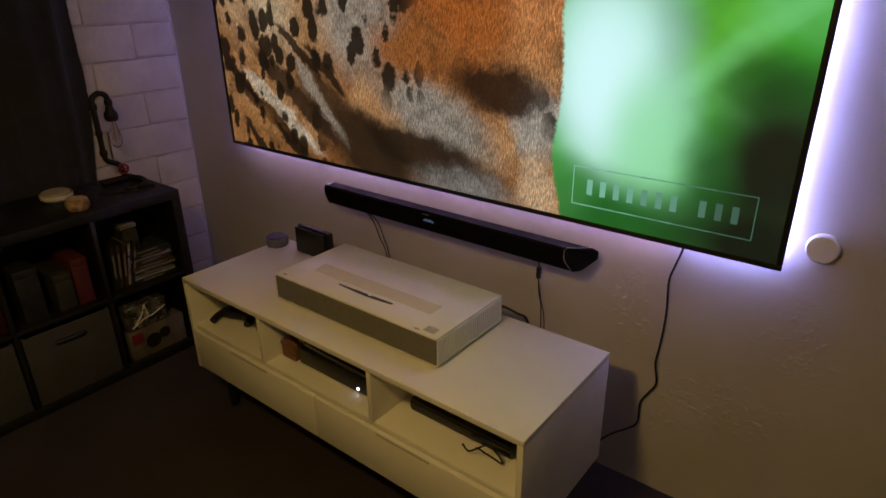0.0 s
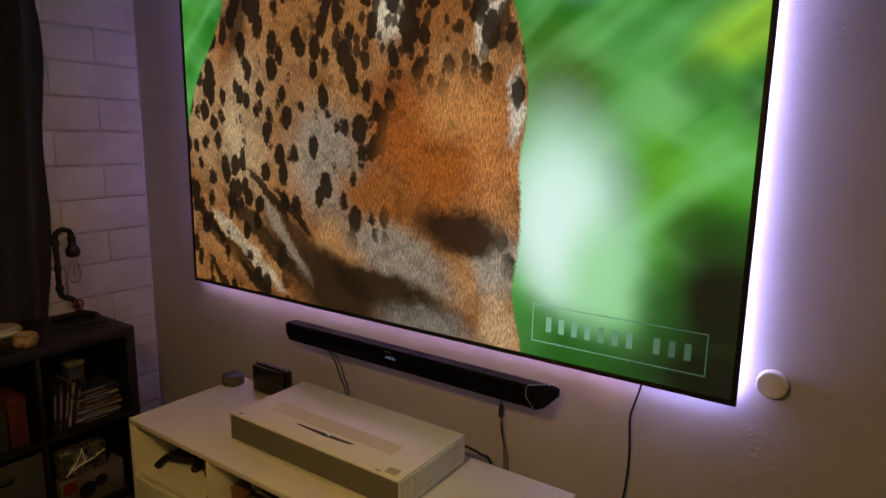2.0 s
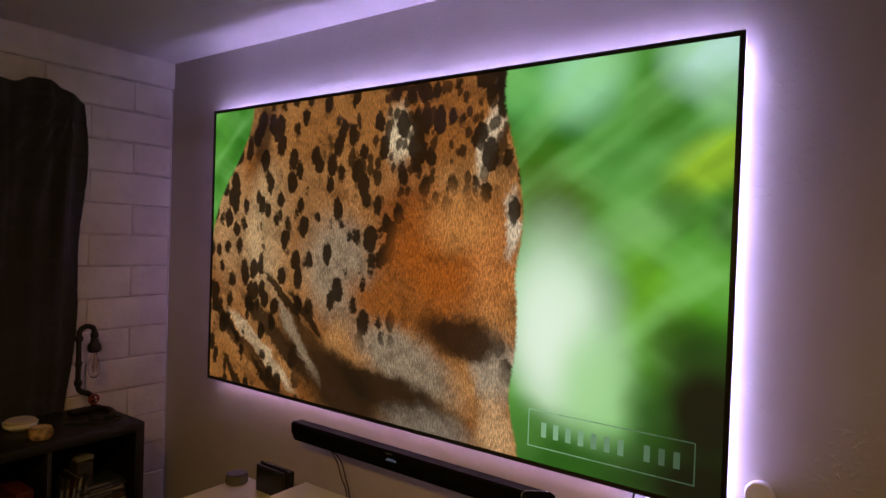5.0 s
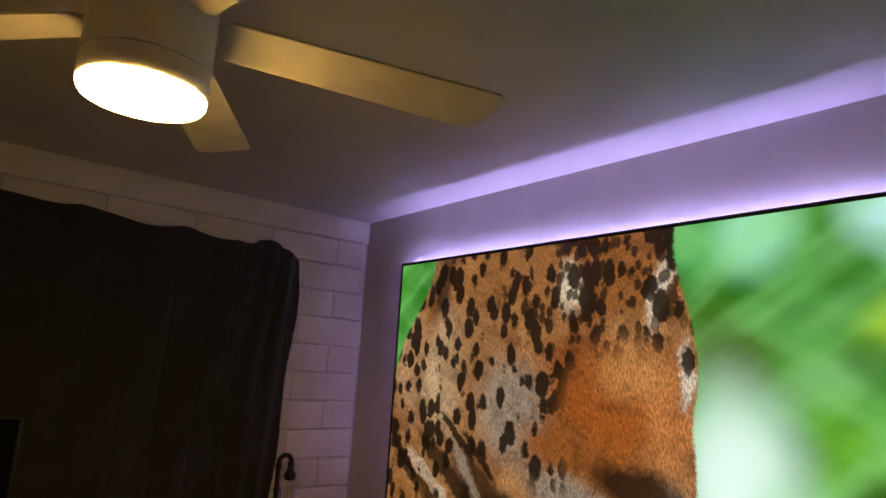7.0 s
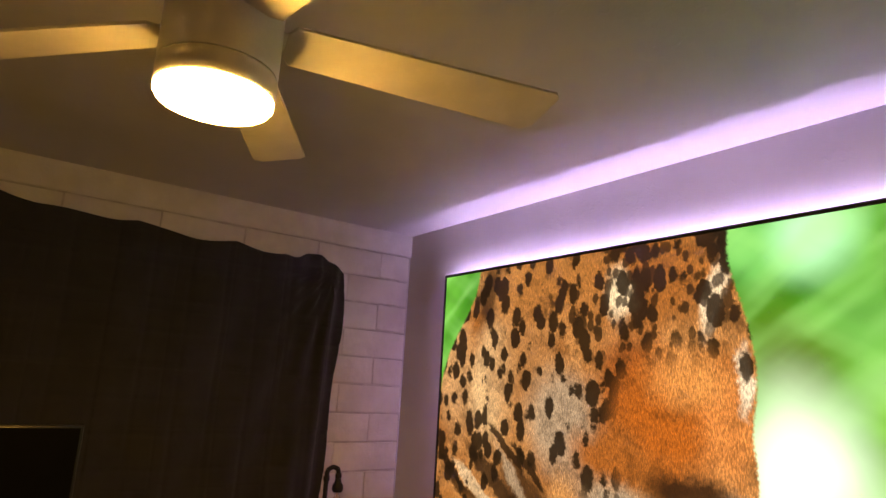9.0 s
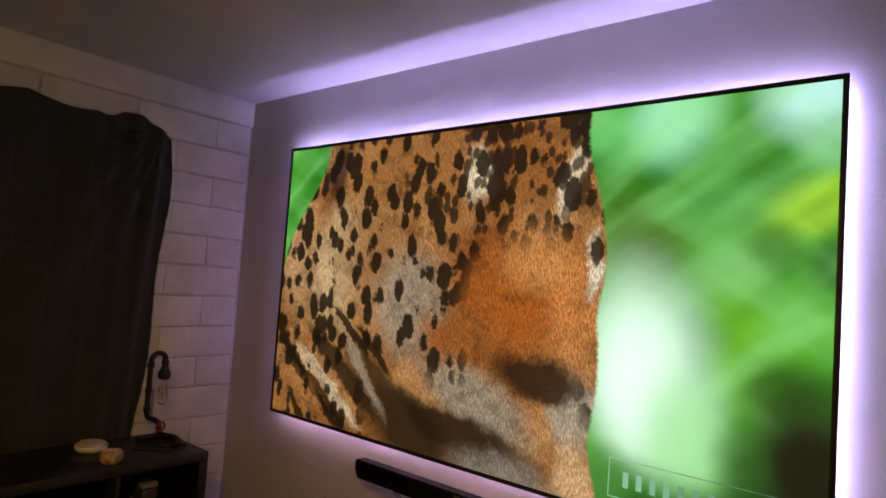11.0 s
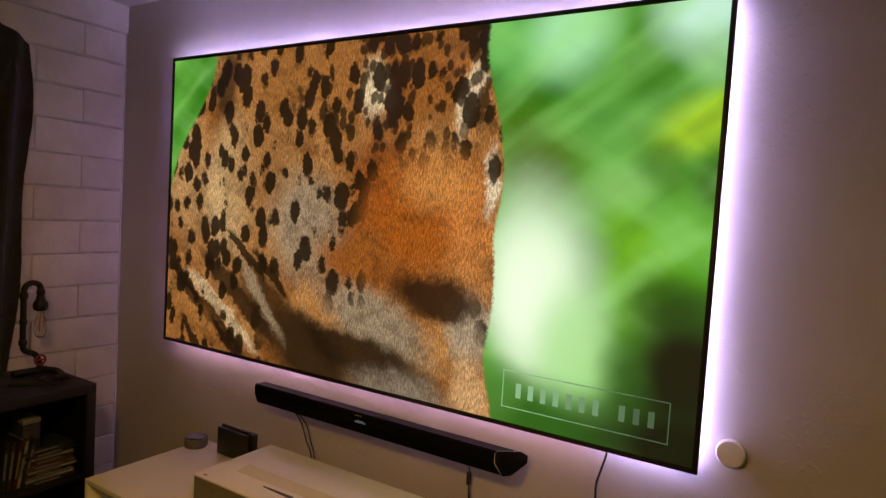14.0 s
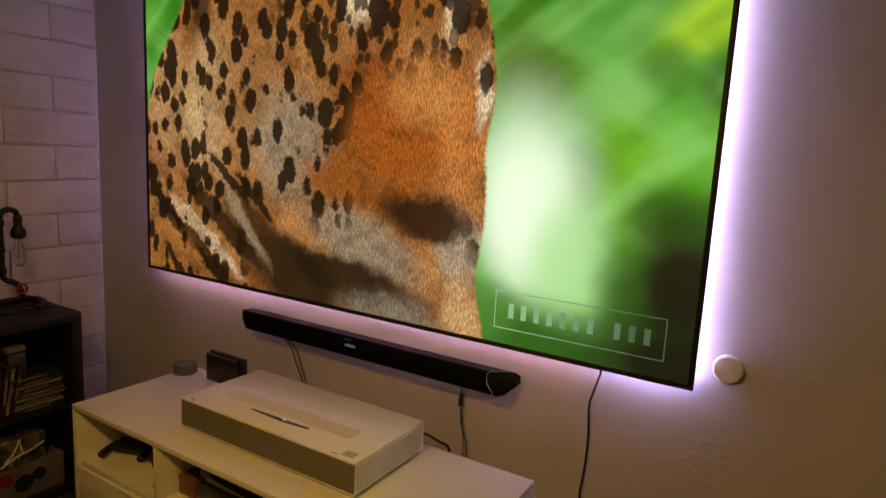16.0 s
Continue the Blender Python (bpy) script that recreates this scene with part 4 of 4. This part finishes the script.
# ---- things on the bookcase ----
def build_pipe_lamp():
    x, ya, yb = -0.279, -0.505, -0.440
    z = BT
    p = thing("pipe_lamp", (x, ya, z), "black iron pipe lamp with an unlit filament bulb and red valve", "table lamp")
    r = 0.0135
    part("foot_pipe", tube(bmesh.new(), [(x, yb + 0.015, z + 0.014), (x + 0.06, yb + 0.04, z + 0.014), (x + 0.14, yb + 0.02, z + 0.014), (x + 0.19, yb - 0.03, z + 0.014)], r, 14, 5), M_PIPE, p)
    part("foot_pipe", tube(bmesh.new(), [(x, yb + 0.015, z + 0.014), (x, yb - 0.10, z + 0.014)], r, 14, 1), M_PIPE, p)
    part("riser", tube(bmesh.new(), [(x, yb + 0.005, z + 0.014), (x, yb - 0.004, z + 0.06), (x, yb - 0.020, z + 0.085), (x, ya + 0.008, z + 0.105), (x, ya, z + 0.14), (x, ya, z + 0.25), (x, ya, z + 0.345), (x, ya + 0.006, z + 0.372), (x, ya + 0.025, z + 0.385), (x, yb - 0.025, z + 0.385), (x, yb - 0.006, z + 0.375), (x, yb, z + 0.350), (x, yb, z + 0.325)], r * 0.85, 14, 6), M_PIPE, p)
    for zz, yy, rr in ((z + 0.335, ya, 0.016), (z + 0.14, ya, 0.016), (z + 0.345, yb, 0.016), (z + 0.225, ya, 0.0145)):
        part("coupling", lathe(bmesh.new(), [(0, -0.012), (rr - 0.002, -0.012), (rr, -0.009), (rr, 0.009), (rr - 0.002, 0.012), (0, 0.012)], 18, (x, yy, zz)), M_PIPE, p)
    part("socket", lathe(bmesh.new(), [(0, 0.330), (0.015, 0.330), (0.017, 0.315), (0.027, 0.300), (0.028, 0.280), (0.022, 0.268), (0, 0.268)], 24, (x, yb, z)), M_PIPE, p)
    bulb = part("bulb", lathe(bmesh.new(), [(0.010, 0.268), (0.012, 0.255), (0.019, 0.225), (0.024, 0.195), (0.022, 0.172), (0.014, 0.156), (0, 0.150)], 28, (x, yb, z)), M_GLASS, p, "clear pear-shaped glass bulb", 60)
    part("filament", tube(bmesh.new(), [(x, yb - 0.008, z + 0.245), (x, yb - 0.010, z + 0.185), (x, yb + 0.004, z + 0.240), (x, yb + 0.010, z + 0.185), (x, yb + 0.008, z + 0.245)], 0.0009, 6, 4), M_BRASS, bulb)
    part("stem", tube(bmesh.new(), [(x, yb, z + 0.265), (x, yb, z + 0.180)], 0.002, 8, 1), M_BRASS, bulb)
    bm = bmesh.new()
    ring = [(math.cos(2 * math.pi * i / 16) * 0.020, math.sin(2 * math.pi * i / 16) * 0.020) for i in range(17)]
    tube(bm, [(x + 0.024, yb - 0.008 + a, z + 0.062 + b) for a, b in ring], 0.0045, 8, 1)
    box(bm, x + 0.021, yb - 0.028, z + 0.059, x + 0.027, yb + 0.012, z + 0.065)
    box(bm, x, yb - 0.012, z + 0.058, x + 0.024, yb - 0.004, z + 0.066)
    part("valve_wheel", bm, M_RED, p, "small red valve wheel")


build_pipe_lamp()
cand = thing("candle", (-0.25, -0.735, BT), "wide cream candle in a low pale dish", "candle")
part("dish", lathe(bmesh.new(), [(0, 0), (0.045, 0), (0.060, 0.012), (0.062, 0.026), (0.058, 0.027), (0.054, 0.014), (0, 0.010)], 32, (-0.25, -0.735, BT)), M_CASE, cand)
part("wax", lathe(bmesh.new(), [(0.054, 0.012), (0.054, 0.034), (0.048, 0.038), (0, 0.037)], 32, (-0.25, -0.735, BT)), M_CREAM, cand)
jar = thing("candle_jar", (-0.06, -0.735, BT), "small round patterned brown candle jar", "candle jar")
part("jar", lathe(bmesh.new(), [(0, 0), (0.034, 0), (0.042, 0.010), (0.044, 0.026), (0.038, 0.044), (0.033, 0.046), (0.031, 0.036), (0, 0.034)], 32, (-0.06, -0.735, BT)), M_CLAY, jar)
part("wax", lathe(bmesh.new(), [(0.030, 0.034), (0.028, 0.039), (0, 0.039)], 24, (-0.06, -0.735, BT)), M_CREAM, jar)
cable("lamp_cord", "loose black cord coiled on the bookcase top", [(-0.24, -0.44, BT + 0.004), (-0.17, -0.50, BT + 0.004), (-0.12, -0.45, BT + 0.006), (-0.06, -0.42, BT + 0.018), (-0.05, -0.47, BT + 0.012), (-0.12, -0.54, BT + 0.004), (-0.18, -0.60, BT + 0.004)], 0.004)

mon = thing("monitor", (-0.2, -1.88, BT), "black flat monitor on a stand before the dark blanket", "monitor")
part("panel", B(-0.235, -2.160, 0.98, -0.205, -1.600, 1.325, bevel=0.004), M_BLACK, mon)
part("screen", B(-0.2055, -2.150, 0.99, -0.2035, -1.610, 1.315), M_SATIN, mon)
part("neck", B(-0.245, -1.910, BT + 0.01, -0.228, -1.850, 1.10, bevel=0.003), M_BLACK, mon)
part("base", B(-0.32, -1.99, BT, -0.13, -1.77, BT + 0.012, bevel=0.004), M_BLACK, mon)


# ---- blanket hung over the block wall ----
def build_blanket():
    ny, nz = 250, 170
    ya, yb = -2.75, -0.475
    pins = [-2.70, -2.35, -2.02, -1.50, -1.05, -0.79, -0.55]

    def top(y):
        sag = 0.0
        for a, b in zip(pins, pins[1:]):
            if a <= y <= b:
                u = (y - a) / (b - a)
                sag = 4 * u * (1 - u) * 0.022 * min(1.0, (b - a) / 0.4)
        drop = max(0, (y + 0.56) / 0.10) ** 1.6 * 0.05
        return 2.242 - 0.078 * (y + 2.2) / 1.7 - sag - drop + 0.034 * math.exp(-((y + 0.635) / 0.065) ** 4) + 0.006 * math.sin(17 * y)

    bm = bmesh.new()
    sheets = []
    for back in (0, 1):
        grid = []
        for i in range(ny + 1):
            row = []
            for j in range(nz + 1):
                v = j / nz
                y = ya + (yb - ya) * i / ny
                edge = 0.035 * math.sin(1.1 + 3.2 * v) + 0.01 * math.sin(13 * v)
                y += edge * max(0.0, (i / ny - 0.9) / 0.1)
                z = top(ya + (yb - ya) * i / ny) * (1 - v) + 0.40 * v
                amp = 0.006 + 0.016 * min(1, v * 1.6)
                fold = math.sin(y * 19 + 1.5 * math.sin(z * 2.2) + 2.5 * noise.noise((y * 1.2, z * 0.7, 0))) * amp
                right = max(0.0, (y + 0.85) / 0.40)
                fold += 0.014 * right * math.sin(y * 60 + 6 * v + 2 * noise.noise((y * 3, z, 4)))
                fold += 0.012 * noise.noise((y * 4, z * 4, 3)) + 0.005 * noise.noise((y * 13, z * 13, 7))
                # pressed creases from when it lay folded
                cy, cz = (y + 0.02 * noise.noise((z * 2, 1, 5))) % 0.165 - 0.0825, (z + 0.02 * noise.noise((y * 2, 9, 5))) % 0.150 - 0.075
                fold -= 0.0065 * math.exp(-(cy / 0.010) ** 2) + 0.0065 * math.exp(-(cz / 0.010) ** 2)
                # folds fanning out from the top corner
                away, down = -0.50 - y, 2.13 - z
                if away > 0 and down > 0:
                    reach = math.hypot(away, down)
                    fold += 0.013 * math.sin(math.atan2(away, down) * 26 + 1.2 * noise.noise((y * 2, z * 2, 8))) * math.exp(-reach / 0.8) * min(1.0, reach / 0.12) * max(0.0, 1 - away / 0.6)
                # bunched hem at the top corner
                fold += 0.030 * math.exp(-((y + 0.60) / 0.08) ** 2 - ((z - 2.10) / 0.035) ** 2)
                row.append(bm.verts.new((WX + 0.034 + fold * 0.8 - 0.005 * back, y, z)))
            grid.append(row)
        sheets.append(grid)
    for k, grid in enumerate(sheets):
        for i in range(ny):
            for j in range(nz):
                q = (grid[i][j], grid[i + 1][j], grid[i + 1][j + 1], grid[i][j + 1])
                bm.faces.new(q if k else q[::-1])
    f, b = sheets
    for i in range(ny):
        bm.faces.new((f[i][0], f[i + 1][0], b[i + 1][0], b[i][0]))
        bm.faces.new((f[i][nz], b[i][nz], b[i + 1][nz], f[i + 1][nz]))
    for j in range(nz):
        bm.faces.new((f[ny][j], f[ny][j + 1], b[ny][j + 1], b[ny][j]))
        bm.faces.new((f[0][j], b[0][j], b[0][j + 1], f[0][j + 1]))
    solid("curtain", bm, M_CURTAIN, "black blanket pinned over the window, sagging between its pins", "curtain", shade=80)


build_blanket()


# ---- ceiling fan with light ----
def build_fan():
    x, y = 1.655, -1.735
    f = thing("ceiling_fan", (x, y, CZ), "white five-blade ceiling fan with a lit round warm lamp", "ceiling fan")
    at = (x, y, CZ)
    part("canopy", lathe(bmesh.new(), [(0, 0), (0.068, 0), (0.068, -0.04), (0.056, -0.085), (0.024, -0.105), (0, -0.105)], 36, at), M_FAN, f)
    part("down_rod", lathe(bmesh.new(), [(0, -0.06), (0.013, -0.06), (0.013, -0.22), (0, -0.22)], 18, at), M_FAN, f)
    part("motor_cover", lathe(bmesh.new(), [(0, -0.215), (0.045, -0.215), (0.078, -0.230), (0.091, -0.245), (0.0945, -0.262), (0.0945, -0.372), (0.092, -0.378), (0, -0.378)], 56, at), M_FAN, f)
    part("light_collar", lathe(bmesh.new(), [(0, -0.380), (0.092, -0.380), (0.0945, -0.386), (0.0945, -0.416), (0.092, -0.420), (0.085, -0.420)], 56, at), M_FAN, f)
    part("lamp_diffuser", lathe(bmesh.new(), [(0.085, -0.419), (0.0925, -0.421), (0.0925, -0.427), (0.088, -0.434), (0.065, -0.439), (0.035, -0.441), (0, -0.442)], 48, at), M_LAMP, f, "glowing warm white diffuser", 80)
    for k in range(5):
        a = radians(6 + 72 * k)
        bm = bmesh.new()
        w0, w1, r0, r1 = 0.050, 0.066, 0.112, 0.625
        out = [(r0, -w0), (r1 - 0.012, -w1), (r1, -w1 + 0.012), (r1, w1 - 0.022), (r1 - 0.02, w1), (r0, w0), (r0 - 0.012, w0 - 0.02), (r0 - 0.012, -w0 + 0.02)]
        prism(bm, out, "z", -0.003, 0.003)
        bmesh.ops.bevel(bm, geom=list(bm.edges), offset=0.001, segments=1, affect="EDGES")
        m = Matrix.Translation((x, y, CZ - 0.300)) @ Matrix.Rotation(a, 4, "Z") @ Matrix.Rotation(radians(-11), 4, "X")
        bmesh.ops.transform(bm, matrix=m, verts=bm.verts)
        blade = part("blade", bm, M_BLADE, f, "long flat pale blade", 0)
        bm = B(0.080, -0.022, 0.003, 0.190, 0.022, 0.008, bevel=0.002)
        bmesh.ops.transform(bm, matrix=m, verts=bm.verts)
        part("blade_arm", bm, M_FAN, blade)


build_fan()


# ---- painted blocks of the west wall ----
def block_mesh(name, length, seed):
    """A hand-moulded block: eased front edges, slightly bulged and crooked."""
    r = random.Random(seed)
    bm = B(-0.024, -length / 2, -0.0705, 0.0, length / 2, 0.0705)
    front = [e for e in bm.edges if all(v.co.x > -0.001 for v in e.verts)]
    bmesh.ops.bevel(bm, geom=front, offset=0.007, segments=2, profile=0.6, affect="EDGES")
    tilt, sag, bow = r.uniform(-0.006, 0.006), r.uniform(-0.002, 0.002), r.uniform(-0.002, 0.002)
    for v in bm.verts:
        u, w = v.co.y / (length / 2), v.co.z / 0.07
        v.co.z += tilt * 0.4 * u + sag * u * u + r.uniform(-0.0012, 0.0012)
        v.co.y += bow * w + r.uniform(-0.0015, 0.0015)
        if v.co.x > -0.001:
            v.co.x += r.uniform(-0.0012, 0.0015)
    return finish(bm, name, M_BLOCK, 60)


LONG = [block_mesh("block", 0.391, 20 + i) for i in range(6)]
SHORT = [block_mesh("half_block", 0.191, 40 + i) for i in range(4)]
rng = random.Random(11)
row = 0
z = 0.105
while z < 2.25:
    odd = row % 2 == 0
    y = 0.0
    while y > SY + 0.05:
        step = 0.2 if (odd and y == 0.0) else 0.4
        if y - step < SY:
            break
        b = new("block", rng.choice(SHORT if step == 0.2 else LONG))
        b.parent = wall_west
        b.matrix_parent_inverse = wall_west.matrix_basis.inverted()
        b.location = (WX + rng.uniform(-0.004, 0.003), y - step / 2 - (0.008 if y == 0.0 else 0.0), z)
        b.rotation_euler = (rng.uniform(-0.006, 0.006), rng.uniform(-0.014, 0.014), rng.uniform(-0.008, 0.008))
        y -= step
    row += 1
    z += 0.15
